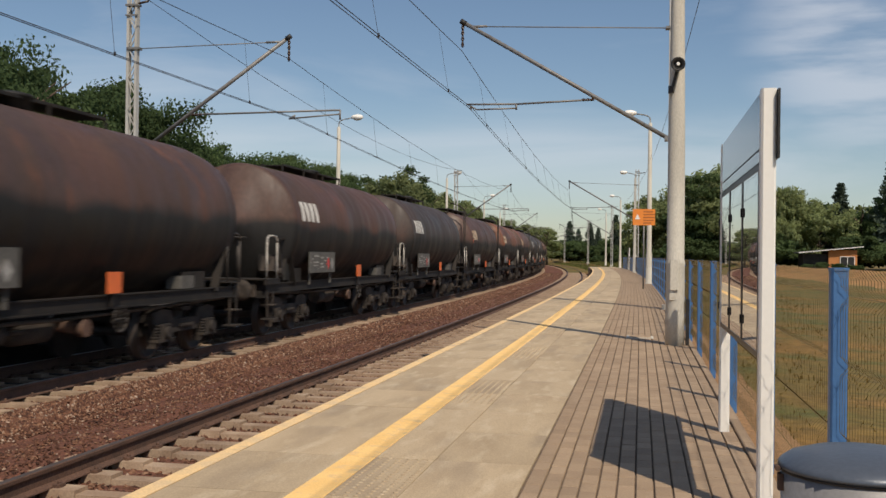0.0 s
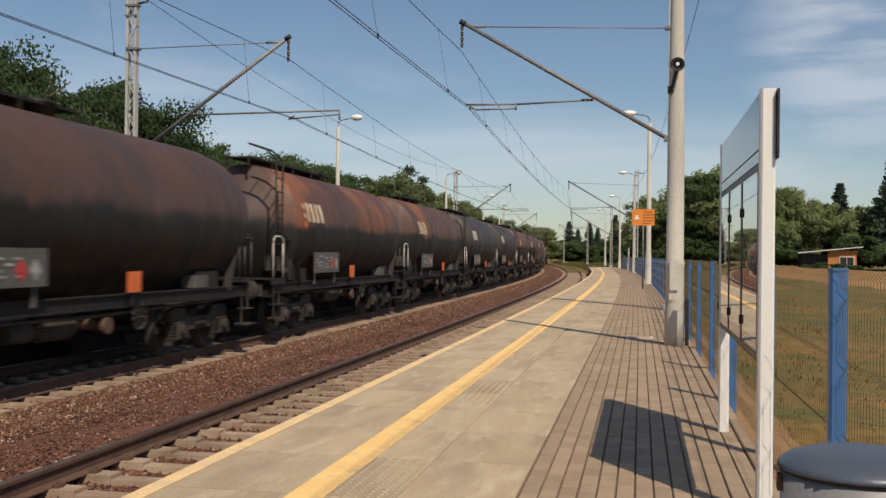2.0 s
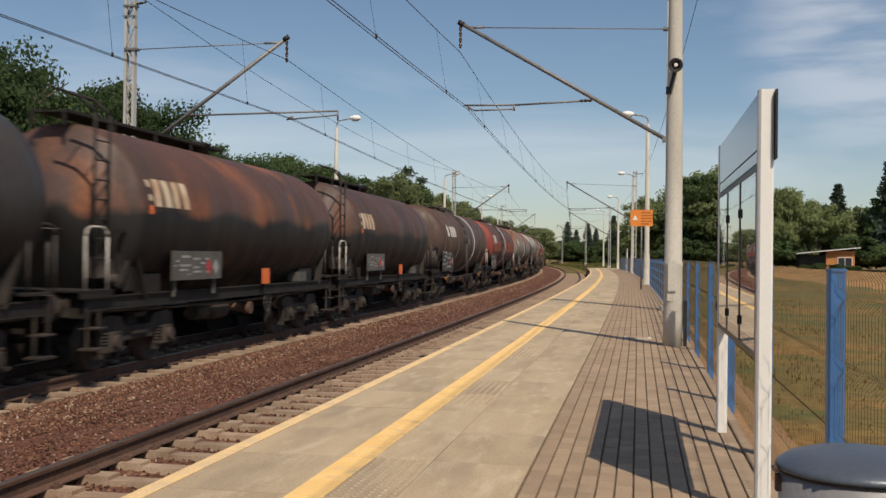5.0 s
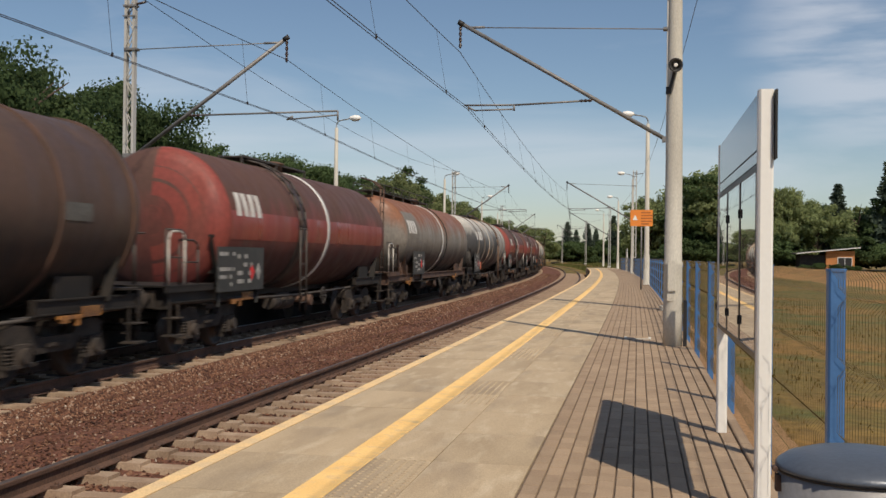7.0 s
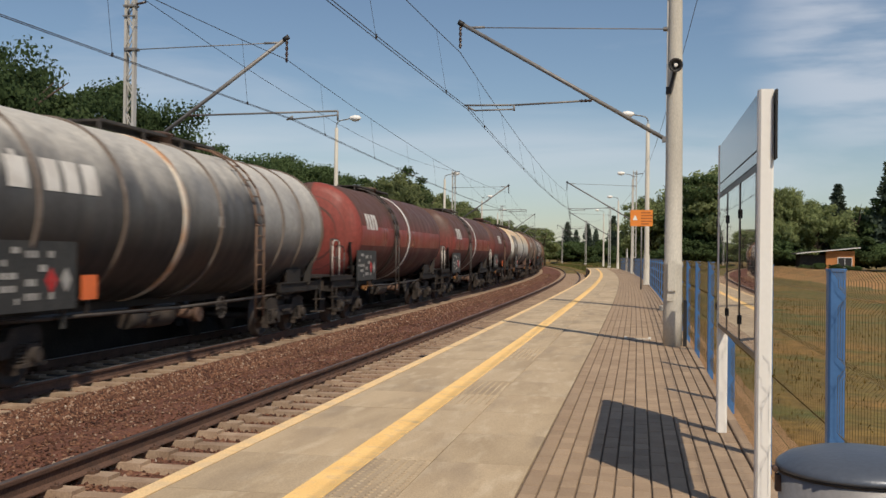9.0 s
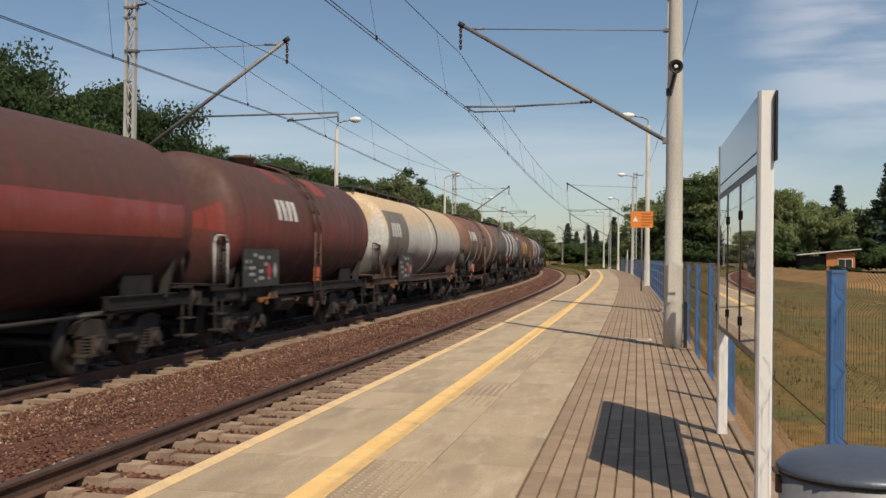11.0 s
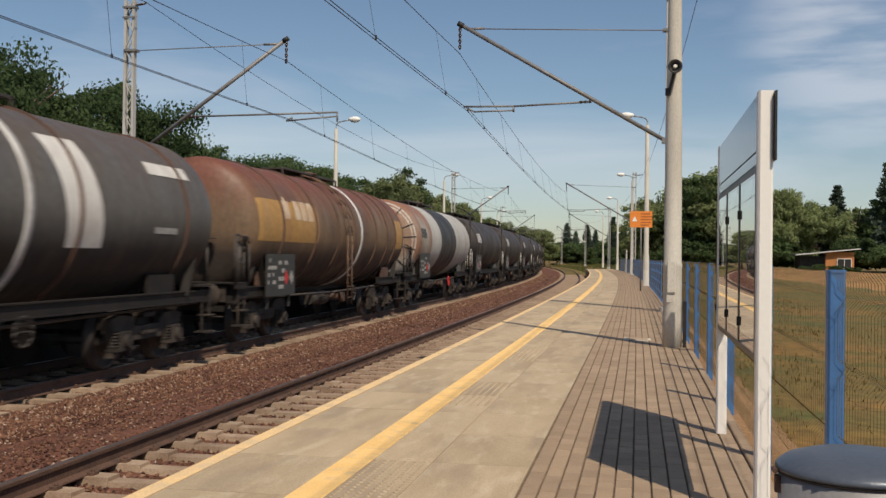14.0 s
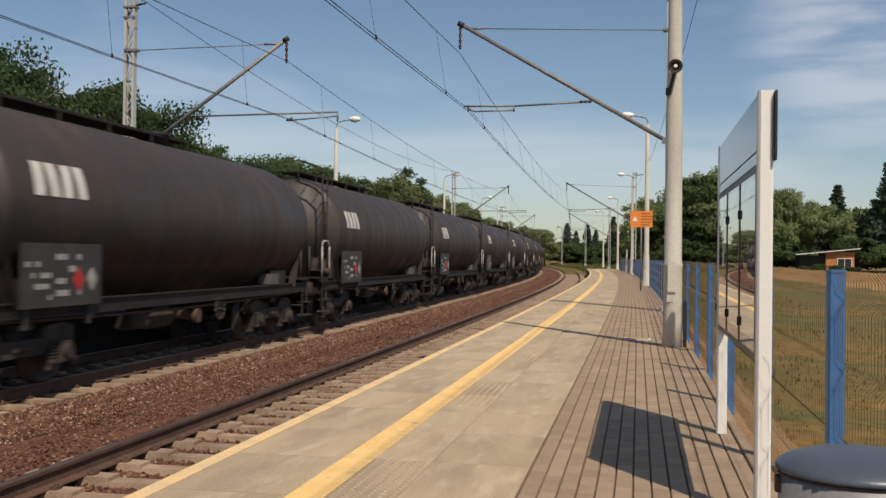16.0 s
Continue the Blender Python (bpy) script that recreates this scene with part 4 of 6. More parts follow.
# near-black of the short tanks' undersides, grime and painted shade together
LOWER_DARK = (0.009, 0.008, 0.0075)
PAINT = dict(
    brown=tank_paint("brown_tank", (0.085, 0.043, 0.031), (0.06, 0.036, 0.029), (0.16, 0.06, 0.032), LOWER_DARK, 0.06, 0.1, (0.56, 0.68)),
    dark=tank_paint("sooty_tank", (0.043, 0.033, 0.029), (0.056, 0.037, 0.03), (0.08, 0.04, 0.028), LOWER_DARK, 0.04, 0.16, (0.58, 0.72)),
    rust=tank_paint("rust_tank", (0.10, 0.046, 0.031), (0.07, 0.04, 0.031), (0.21, 0.078, 0.035), LOWER_DARK, 0.08, 0.08, (0.50, 0.62)),
    black=tank_paint("black_tank", (0.042, 0.034, 0.031), (0.050, 0.038, 0.032), (0.066, 0.044, 0.035), LOWER_DARK, -0.1, 0.3, (0.6, 0.75)),
    vtgbrown=tank_paint("faded_brown_tank", (0.092, 0.052, 0.036), (0.07, 0.042, 0.032), (0.13, 0.07, 0.045), (0.026, 0.021, 0.019), -0.35, 0.35, (0.58, 0.75)),
    red=tank_paint("dark_red_tank", (0.175, 0.042, 0.030), (0.135, 0.036, 0.028), (0.085, 0.036, 0.028), (0.055, 0.021, 0.019), -0.5, 0.3, (0.52, 0.66), rough=0.62, crown=(0.095, 0.046, 0.034), crown_at=(0.05, 0.6)),
    redside=tank_paint("clean_red_tank", (0.27, 0.050, 0.036), (0.23, 0.045, 0.034), (0.19, 0.048, 0.035), (0.15, 0.032, 0.026), -0.5, 0.2, rough=0.34),
    redhead=tank_paint("bright_red_tank", (0.26, 0.052, 0.036), (0.22, 0.045, 0.033), (0.16, 0.048, 0.035), (0.13, 0.028, 0.025), -0.6, 0.3),
    greyrust=tank_paint("rusty_grey_tank", (0.20, 0.18, 0.155), (0.22, 0.185, 0.15), (0.15, 0.11, 0.085), (0.030, 0.027, 0.024), -0.4, 0.35, (0.58, 0.75), crown=(0.215, 0.092, 0.048), crown_at=(0.2, 0.75)),
    silver=tank_paint("stained_silver_tank", (0.20, 0.195, 0.185), (0.085, 0.083, 0.082), (0.055, 0.054, 0.055), (0.028, 0.026, 0.025), -0.1, 0.4, (0.44, 0.58), crown=(0.46, 0.44, 0.40)),
    silverlight=tank_paint("pale_silver_tank", (0.34, 0.33, 0.31), (0.26, 0.255, 0.245), (0.19, 0.17, 0.15), (0.07, 0.066, 0.062), -0.35, 0.4, (0.5, 0.66), crown=(0.50, 0.48, 0.44)),
    cream=tank_paint("cream_tank", (0.56, 0.55, 0.50), (0.50, 0.48, 0.43), (0.46, 0.38, 0.28), (0.15, 0.14, 0.125), -0.45, 0.2, (0.58, 0.75), crown=(0.58, 0.43, 0.26), crown_at=(0.15, 0.75)),
    rustring=tank_paint("rusty_ring_tank", (0.16, 0.12, 0.095), (0.17, 0.10, 0.07), (0.115, 0.07, 0.05), (0.022, 0.019, 0.017), -0.3, 0.3, (0.52, 0.68), crown=(0.20, 0.09, 0.052), crown_at=(0.25, 0.9)),
    greybig=tank_paint("dark_grey_tank", (0.115, 0.107, 0.097), (0.092, 0.086, 0.079), (0.12, 0.09, 0.07), (0.024, 0.022, 0.020), -0.3, 0.35, (0.6, 0.78), crown=(0.098, 0.078, 0.066)),
    yellowring=tank_paint("yellow_rust_tank", (0.15, 0.095, 0.055), (0.19, 0.115, 0.06), (0.085, 0.05, 0.035), (0.04, 0.029, 0.023), -0.45, 0.25, (0.52, 0.68), crown=(0.16, 0.058, 0.036)),
    white=tank_paint("dirty_white_tank", (0.45, 0.44, 0.41), (0.38, 0.36, 0.33), (0.31, 0.20, 0.12), (0.30, 0.28, 0.25), -0.8, 0.3, (0.56, 0.7)),
    rusthead=tank_paint("rust_white_tank", (0.34, 0.30, 0.255), (0.27, 0.175, 0.115), (0.25, 0.125, 0.075), (0.33, 0.31, 0.28), -0.7, 0.3, (0.48, 0.62), crown=(0.26, 0.125, 0.075)),
    bandblack=tank_paint("black_band", (0.035, 0.034, 0.034), (0.042, 0.04, 0.038), (0.06, 0.05, 0.043), (0.03, 0.028, 0.027), -0.5, 0.3),
    ochre=tank_paint("ochre_field", (0.42, 0.235, 0.07), (0.38, 0.22, 0.075), (0.30, 0.15, 0.06), (0.20, 0.12, 0.05), -0.6, 0.2),
    panelgrey=tank_paint("grey_field", (0.19, 0.165, 0.135), (0.17, 0.15, 0.125), (0.22, 0.18, 0.13), (0.08, 0.07, 0.06), -0.45, 0.2),
)
M.update(
    chassis=material("sooty_steel", (0.012, 0.010, 0.009), (0.024, 0.018, 0.014), None, 2.5, 50, 0.75, 0.1, bump=0.1, vary=0.2),
    chassis_rust=material("rusty_steel", (0.11, 0.062, 0.042), (0.06, 0.038, 0.03), (0.15, 0.085, 0.055), 2.5, 50, 0.8, 0.1, bump=0.1),
    bogie=material("dusty_bogie", (0.030, 0.024, 0.020), (0.062, 0.047, 0.037), None, 3, 50, 0.85, 0.1, bump=0.12, vary=0.15),
    wheel=material("wheel_steel", (0.06, 0.048, 0.042), (0.035, 0.028, 0.025), None, 3, 40, 0.6, 0.3, bump=0.05),
    panel=material("data_panel", (0.035, 0.036, 0.035), (0.045, 0.045, 0.043), None, 3, 40, 0.6, bump=0.02),
    panel_grey=material("grey_panel", (0.11, 0.105, 0.095), (0.085, 0.08, 0.072), None, 3, 40, 0.6, bump=0.02),
    mark=material("faded_white_marking", (0.40, 0.39, 0.365), (0.28, 0.27, 0.255), None, 5, 60, 0.6, bump=0.0, fine_amount=0.12),
    logo=material("white_lettering_paint", (0.66, 0.64, 0.60), (0.56, 0.53, 0.49), None, 2.5, 50, 0.6, bump=0.0, fine_amount=0.10),
    logo_dim=material("rusted_lettering_paint", (0.62, 0.50, 0.36), (0.5, 0.33, 0.2), None, 2.5, 50, 0.6, bump=0.0, fine_amount=0.15),
    plate=material("orange_plate", (0.78, 0.17, 0.045), (0.7, 0.15, 0.04), None, 4, 50, 0.5, bump=0.0, fine_amount=0.08),
    redmark=material("red_marking", (0.62, 0.03, 0.03), None, None, 4, 40, 0.5, bump=0),
    grip=material("white_grip", (0.55, 0.52, 0.47), (0.40, 0.37, 0.33), None, 5, 50, 0.5, bump=0.02),
    grip_dark=material("dark_grip", (0.06, 0.05, 0.043), (0.04, 0.034, 0.03), None, 5, 50, 0.6, bump=0.02),
    gold=material("yellow_step", (0.38, 0.17, 0.045), (0.22, 0.10, 0.04), None, 5, 50, 0.6, bump=0.05),
    ringmetal=material("ring_steel", (0.24, 0.20, 0.17), (0.17, 0.13, 0.10), None, 2, 50, 0.5, 0.2, bump=0.05),
    ringrust=material("ring_rust", (0.13, 0.07, 0.048), (0.09, 0.055, 0.04), None, 2, 50, 0.6, 0.1, bump=0.05),
    band=material("white_band", (0.66, 0.65, 0.62), (0.5, 0.48, 0.45), None, 1.6, 50, 0.5, bump=0.02),
    bandorange=material("rust_orange_band", (0.50, 0.26, 0.12), (0.62, 0.55, 0.45), None, 1.2, 50, 0.6, bump=0.02),
    ladder_rust=material("ladder_rust", (0.16, 0.095, 0.058), (0.10, 0.06, 0.042), None, 4, 50, 0.8, bump=0.05),
)
AX = 2.42       # height of the tank's axis over the rail
_made = {}


def shared(key, build, mat):
    """One mesh for all pieces of a key and material."""
    k = (key, mat)
    if k not in _made:
        _made[k] = build().mesh(key[0] if isinstance(key, tuple) else key, M.get(mat) or PAINT[mat])
    return _made[k]


def on_tank(y0, y1, a0, a1, hull, lift=0.006, skew=0.0, ny=2, na=8):
    """A thin patch lying on the tank's +x side, between two lengths and two angles above the horizontal."""
    g = Shape()
    rows = []
    for i in range(na + 1):
        a = radians(a0 + (a1 - a0) * i / na)
        row = []
        for j in range(ny + 1):
            y = y0 + (y1 - y0) * j / ny + skew * (i / na - 0.5)
            r = float(np.interp(y, [h[1] for h in hull], [h[0] for h in hull])) + lift
            c = AX + float(np.interp(y, [h[1] for h in hull], [h[2] for h in hull]))
            row.append((r * math.cos(a), y, c + r * math.sin(a)))
        rows.append(row)
    g.grid(rows)
    return g


def wheelset():
    g = Shape().tube((-0.95, 0, 0), (0.95, 0, 0), 0.075, 0.075, 12)
    for k in (-1, 1):
        g.lathe([(0.49, k * 0.685), (0.485, k * 0.715), (0.46, k * 0.72), (0.455, k * 0.82), (0.40, k * 0.822), (0.38, k * 0.785), (0.16, k * 0.77), (0.14, k * 0.84), (0.075, k * 0.86)], 28, (0, 0, 0), "x")
    return g


def side_frame():
    """A cast bogie side with pedestals, a dropped middle and ribs, at x = 0."""
    g = Shape()
    outline = [(-1.22, 0.62), (-1.22, 0.80), (-0.95, 0.86), (-0.55, 0.82), (-0.42, 0.66), (0.42, 0.66), (0.55, 0.82), (0.95, 0.86), (1.22, 0.80), (1.22, 0.62), (0.62, 0.60), (0.48, 0.44), (-0.48, 0.44), (-0.62, 0.60)]
    q = len(outline)
    for x in (-0.07, 0.07):
        g.v.extend((x, y, z) for y, z in outline)
    for i in range(q):
        j = (i + 1) % q
        g.face((i, j, q + j, q + i))
    g.face(range(q))
    g.face([q + i for i in range(q)])
    g.box(0, 0, 0.83, 0.2, 0.36, 0.07).box(0, 0, 0.55, 0.24, 0.5, 0.05)
    for y in (-0.9, 0.9):
        for e in (-0.25, 0.25):
            g.box(0.02, y + e, 0.42, 0.14, 0.06, 0.42)
    return g


def axle_box():
    g = Shape().box(0, 0, 0, 0.26, 0.30, 0.30, chamfer=0.04).tube((0.1, 0, 0), (0.19, 0, 0), 0.115, 0.10, 14)
    g.box(0, 0, -0.13, 0.24, 0.58, 0.05)
    return g


def spring():
    g = Shape()
    for i in range(5):
        g.lathe([(0.06, 0.05 * i), (0.09, 0.05 * i + 0.012), (0.06, 0.05 * i + 0.03)], 10, (0, 0, -0.10))
    return g


def build_bogie(car, y):
    bogie = part("bogie", shared("bogie", lambda: Shape().box(0, 0, 0.70, 1.9, 0.34, 0.2).box(0, -1.15, 0.70, 1.9, 0.08, 0.12).box(0, 1.15, 0.70, 1.9, 0.08, 0.12).tube((0, 0, 0.75), (0, 0, 0.98), 0.3, 0.3, 14), "chassis"), None, car,
                 "four-wheel cast steel bogie", at=Matrix.Translation((0, y, 0)))
    for x in (-1.0, 1.0):
        part("side_frame", shared("side_frame", side_frame, "bogie"), None, bogie, at=Matrix.Translation((x, 0, 0)))
        for e in (-0.9, 0.9):
            turn = Matrix.Rotation(0 if x > 0 else math.pi, 4, "Z")
            part("axle_box", shared("axle_box", axle_box, "bogie"), None, bogie, at=Matrix.Translation((x * 1.04, e, 0.46)) @ turn)
            for d in (-0.21, 0.21):
                part("spring", shared("spring", spring, "bogie"), None, bogie, at=Matrix.Translation((x * 1.05, e + d, 0.47)))
    for e in (-0.9, 0.9):
        part("wheelset", shared("wheelset", wheelset, "wheel"), None, bogie, at=Matrix.Translation((0, e, 0.46)))
    return bogie


def buffer_shape():
    return Shape().tube((0, 0, 0), (0, 0.34, 0), 0.10, 0.09, 14).lathe([(0.09, 0.33), (0.20, 0.38), (0.225, 0.40), (0.225, 0.425), (0.1, 0.435)], 18, (0, 0, 0), "y").box(0, 0.01, 0, 0.32, 0.03, 0.3)


def grip_shape(h, w, bow=0.10):
    return Shape().pipe([(0, -w / 2, 0), (0, -w / 2, h - bow), (0, -w / 2 + bow * 0.35, h - bow * 0.3), (0, -w / 2 + bow, h), (0, w / 2 - bow, h), (0, w / 2 - bow * 0.35, h - bow * 0.3), (0, w / 2, h - bow), (0, w / 2, 0)], 0.018, 7)


def build_ladder(car, key, mat, at, h, w=0.42, bend=()):
    """Two stringers, bent over at the top, and single rungs."""
    def stringers():
        g = Shape()
        for y in (-w / 2, w / 2):
            g.pipe([(0, y, 0), (0, y, h)] + [(x, y, z) for x, z in bend], 0.024, 6)
        return g
    lad = part("ladder", shared(key, stringers, mat), None, car, at=at)
    rung = shared("rung", lambda: Shape().tube((0, -w / 2, 0), (0, w / 2, 0), 0.014, 0.014, 6), mat)
    spots = [(0, 0.18 + 0.29 * i) for i in range(int((h - 0.18) / 0.29) + 1)]
    prev = (0, h)
    for x, z in bend:
        spots += [(prev[0] + (x - prev[0]) * u, prev[1] + (z - prev[1]) * u) for u in (0.5,)]
        prev = (x, z)
    for x, z in spots:
        part("rung", rung, None, lad, at=Matrix.Translation((x, 0, z)))


def catwalk_shape(length, rail_h, width=0.55):
    """A grated walk on the tank's top with side boards on short feet."""
    g = Shape()
    g.box(0, 0, 0.10, width, length, 0.03)
    for x in (-width / 2, width / 2):
        g.box(x, 0, 0.115, 0.02, length, 0.045)
    n = max(2, int(length / 1.5))
    for i in range(n + 1):
        y = -length / 2 + length * i / n
        for x in (-width / 2, width / 2):
            g.box(x, y, 0.0, 0.04, 0.04, 0.24)
    return g


def rail_shape(length, h, width=0.75):
    g = Shape()
    n = max(1, round(length / 1.3))
    for x in (-width / 2, width / 2):
        for i in range(n + 1):
            g.tube((x, -length / 2 + length * i / n, 0.15), (x, -length / 2 + length * i / n, h), 0.016, 0.016, 5)
        g.tube((x, -length / 2, h), (x, length / 2, h), 0.016, 0.016, 5)
    return g


def tank_profile(y0, y1, r, head):
    """Rows of radius, length and rise of the axis. The short tanks end in a shallow cone."""
    if head == "cone":
        a = [(0.03, 0.0, 0.0), (0.12, 0.015, 0.0), (0.93, 0.60, 0.0), (0.97, 0.64, 0.0), (0.992, 0.69, 0.0), (1.0, 0.76, 0.0)]
        b = [(0.03, 0.0, 0.06), (0.62, 0.06, 0.06), (0.82, 0.15, 0.05), (0.91, 0.26, 0.04), (0.985, 0.9, 0.01), (1.0, 1.4, 0.0)]
    else:
        a = [(0.03, 0.0, 0), (0.3, 0.02, 0), (0.55, 0.07, 0), (0.72, 0.13, 0), (0.84, 0.195, 0), (0.92, 0.27, 0), (0.97, 0.36, 0), (0.992, 0.44, 0), (1.0, 0.52, 0)]
        b = a
    return [(q * r, y0 + d, h * r) for q, d, h in a] + [(q * r, y1 - d, h * r) for q, d, h in reversed(b)]


def hull_shape(hull, n=56):
    g = Shape()
    for r, y, h in hull:
        for i in range(n):
            a = 2 * math.pi * i / n
            g.v.append((r * math.sin(a), y, AX + h + r * math.cos(a)))
    for j in range(len(hull) - 1):
        for i in range(n):
            t = (i + 1) % n
            g.face((j * n + i, j * n + t, (j + 1) * n + t, (j + 1) * n + i), abs(hull[j][1] - hull[j + 1][1]) > 0.001)
    g.face(range(n))
    g.face([(len(hull) - 1) * n + i for i in range(n)])
    return g


def text_bars(g, rows, y0, y1, z0, z1, x):
    """Unreadable lettering as short bars on a panel."""
    rng = random.Random(rows)
    h = (z1 - z0) / rows
    for i in range(rows):
        y = y0
        while y < y1 - 0.05:
            w = min(rng.uniform(0.06, 0.2), y1 - y)
            if rng.random() < 0.55:
                g.box(x, y + w / 2, z0 + h * (i + 0.5), 0.006, w * 0.85, h * 0.5)
            y += w + 0.02


def build_wagon(spec):
    """A bogie tank wagon. Lengths along it are given as distances from the tank's far end; local y points to that end."""
    L, r = spec["L"], spec.get("r", 1.45)
    car = thing("tank_wagon", spec["label"], "tank wagon", group="wagons of the freight train")
    y1 = L / 2 - 0.5
    Y = lambda d: y1 - d
    # the tank's near end: close to the buffers, or behind a brake platform
    y0 = Y(spec["near"]) if spec.get("near") else -L / 2 + 0.5
    porch = y0 + L / 2
    paint = spec["paint"]
    hull = tank_profile(y0, y1, r, spec.get("head", "dish"))
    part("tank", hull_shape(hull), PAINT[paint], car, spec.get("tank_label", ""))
    for d0, d1, mat, a0, a1 in spec.get("fields", ()):
        part("colour_field", on_tank(max(Y(d0), y0 + 0.012), Y(d1), a0, a1, hull, 0.003, ny=max(2, int((d0 - d1) * 12)), na=16 if a1 - a0 < 120 else 48), PAINT.get(mat) or M[mat], car)
    # signs, stays and stains on the near dished end
    def on_head(x0, x1, z0, z1, lift):
        g = Shape()
        g.grid([[(x, float(np.interp(math.hypot(x, z - AX), [h[0] for h in hull[:9]], [h[1] for h in hull[:9]])) - lift, z) for x in np.linspace(x0, x1, 6)] for z in np.linspace(z0, z1, 8)])
        return g

    for x0, x1, z0, z1, mat in spec.get("head_marks", ()):
        part("head_mark", on_head(x0, x1, z0, z1, 0.006 if mat in ("panel", "panel_grey") else 0.012), M[mat], car)
    for ang in spec.get("head_stays", ()):
        ca, sa = math.cos(radians(ang)), math.sin(radians(ang))
        pts = [(q * r * ca, float(np.interp(q * r, [h[0] for h in hull[:9]], [h[1] for h in hull[:9]])) - 0.012, AX + q * r * sa) for q in (0.12, 0.35, 0.6, 0.8, 0.93)]
        part("head_stay", Shape().pipe(pts, 0.022, 6), M["grip_dark"], car)
    # rings, and painted bands
    for d in spec.get("rings", ()):
        d = min(d, spec.get("near", L) - 0.55)
        part("ring", Shape().lathe([(r - 0.02, -0.035), (r + 0.035, -0.03), (r + 0.035, 0.03), (r - 0.02, 0.035)], 56, (0, Y(d), AX), "y", False), M[spec.get("ring_mat", "ringmetal")], car)
    for d, w, mat in spec.get("bands", ()):
        part("painted_band", Shape().lathe([(r - 0.02, -w / 2 - 0.01), (r + 0.012, -w / 2), (r + 0.012, w / 2), (r - 0.02, w / 2 + 0.01)], 56, (0, Y(d), AX), "y", True), M[mat], car)
    # emblem as plain blocks
    for d0, d1, z0, z1, mat, skew in spec.get("blocks", ()):
        a0, a1 = (math.degrees(math.asin(max(-0.99, min(0.99, (z - AX) / r)))) for z in (z0, z1))
        part("emblem_block", on_tank(Y(d0), Y(d1), a0, a1, hull, 0.008, skew), M[mat], car)
    # underframe
    cm = spec.get("chassis", "chassis")
    wide = spec.get("sill", 1.18)
    spans = ((0.0, L - 1.3),) if spec.get("full_sill", True) else ((-(L / 2 - 2.0), 2.7), (L / 2 - 2.0, 2.7))
    for yc, ln in spans:
        for x in (-wide, wide):
            part("side_sill", shared(("side_sill", round(ln, 2)), lambda: Shape().box(0, 0, 1.07, 0.09, ln, 0.2).box(0, 0, 1.165, 0.16, ln, 0.02).box(0, 0, 0.975, 0.16, ln, 0.02), cm), None, car, at=Matrix.Translation((x, yc, 0)))
    part("centre_sill", shared(("centre_sill", L), lambda: Shape().box(0, 0, 1.02, 0.5, L - 1.3, 0.3), "chassis"), None, car)
    for k in (-1, 1):
        e = k * (L / 2 - 0.56)
        part("headstock", shared("headstock", lambda: Shape().box(0, 0, 1.05, 2.5, 0.12, 0.36), cm), None, car, at=Matrix.Translation((0, e, 0)))
        turn = Matrix.Rotation(0 if k > 0 else math.pi, 4, "Z")
        for x in (-0.875, 0.875):
            part("buffer", shared("buffer", buffer_shape, "bogie"), None, car, at=Matrix.Translation((x, k * (L / 2 - 0.44), 1.04)) @ turn)
        part("coupling", shared("coupling", lambda: Shape().tube((0, -0.1, 0), (0, 0.3, -0.02), 0.05, 0.035, 8).box(0, 0.34, -0.06, 0.06, 0.1, 0.16).pipe([(0, 0.3, 0), (0.06, 0.42, -0.22), (0, 0.46, -0.4)], 0.02, 6), "chassis"), None, car, at=Matrix.Translation((0, k * (L / 2 - 0.5), 1.02)) @ turn)
        if k < 0 and spec.get("near"):
            mid = -L / 2 + 0.35 + (porch - 0.35) / 2
            part("end_platform", Shape().box(0, 0, 1.26, 2.6, porch - 0.35, 0.03).box(0, 0, 1.20, 2.5, 0.06, 0.09).box(1.27, 0, 1.21, 0.05, porch - 0.35, 0.12).box(-1.27, 0, 1.21, 0.05, porch - 0.35, 0.12), M[cm], car, "brake platform at the wagon's end", at=Matrix.Translation((0, mid, 0)))
            for x in (-1.2, 1.2) if spec.get("head") != "cone" else ():
                run = min(0.95, porch - 0.6)
                for e, h in ((-L / 2 + 0.5, 0.95), (-L / 2 + 0.5 + run * 0.55, 0.78)):
                    part("platform_railing", Shape().pipe([(0, 0, 0), (0, 0, h), (0, run * 0.6, h), (0, run * 0.74, h - 0.05), (0, run * 0.8, h - 0.16), (0, run * 0.8, 0)], 0.02, 7).tube((0, 0, h * 0.5), (0, run * 0.8, h * 0.5), 0.014, 0.014, 6), M["grip_dark"], car, at=Matrix.Translation((x, e, 1.27)))
            part("brake_column", Shape().tube((0.5, 0, 1.27), (0.5, 0, 2.15), 0.03, 0.03, 8).lathe([(0.16, 2.14), (0.18, 2.155), (0.16, 2.17)], 16, (0.5, 0, 0)), M["grip_dark"], car, at=Matrix.Translation((0, -L / 2 + 0.75, 0)))
        else:
            part("end_platform", shared("end_platform", lambda: Shape().box(0, 0, 1.26, 2.6, 0.62, 0.03).box(0, 0, 1.20, 2.5, 0.06, 0.09), cm), None, car, at=Matrix.Translation((0, k * (L / 2 - 0.86), 0)))
        # tank saddles
        ys = y0 + 1.3 if k < 0 and spec.get("near") else k * (L / 2 - 2.35)
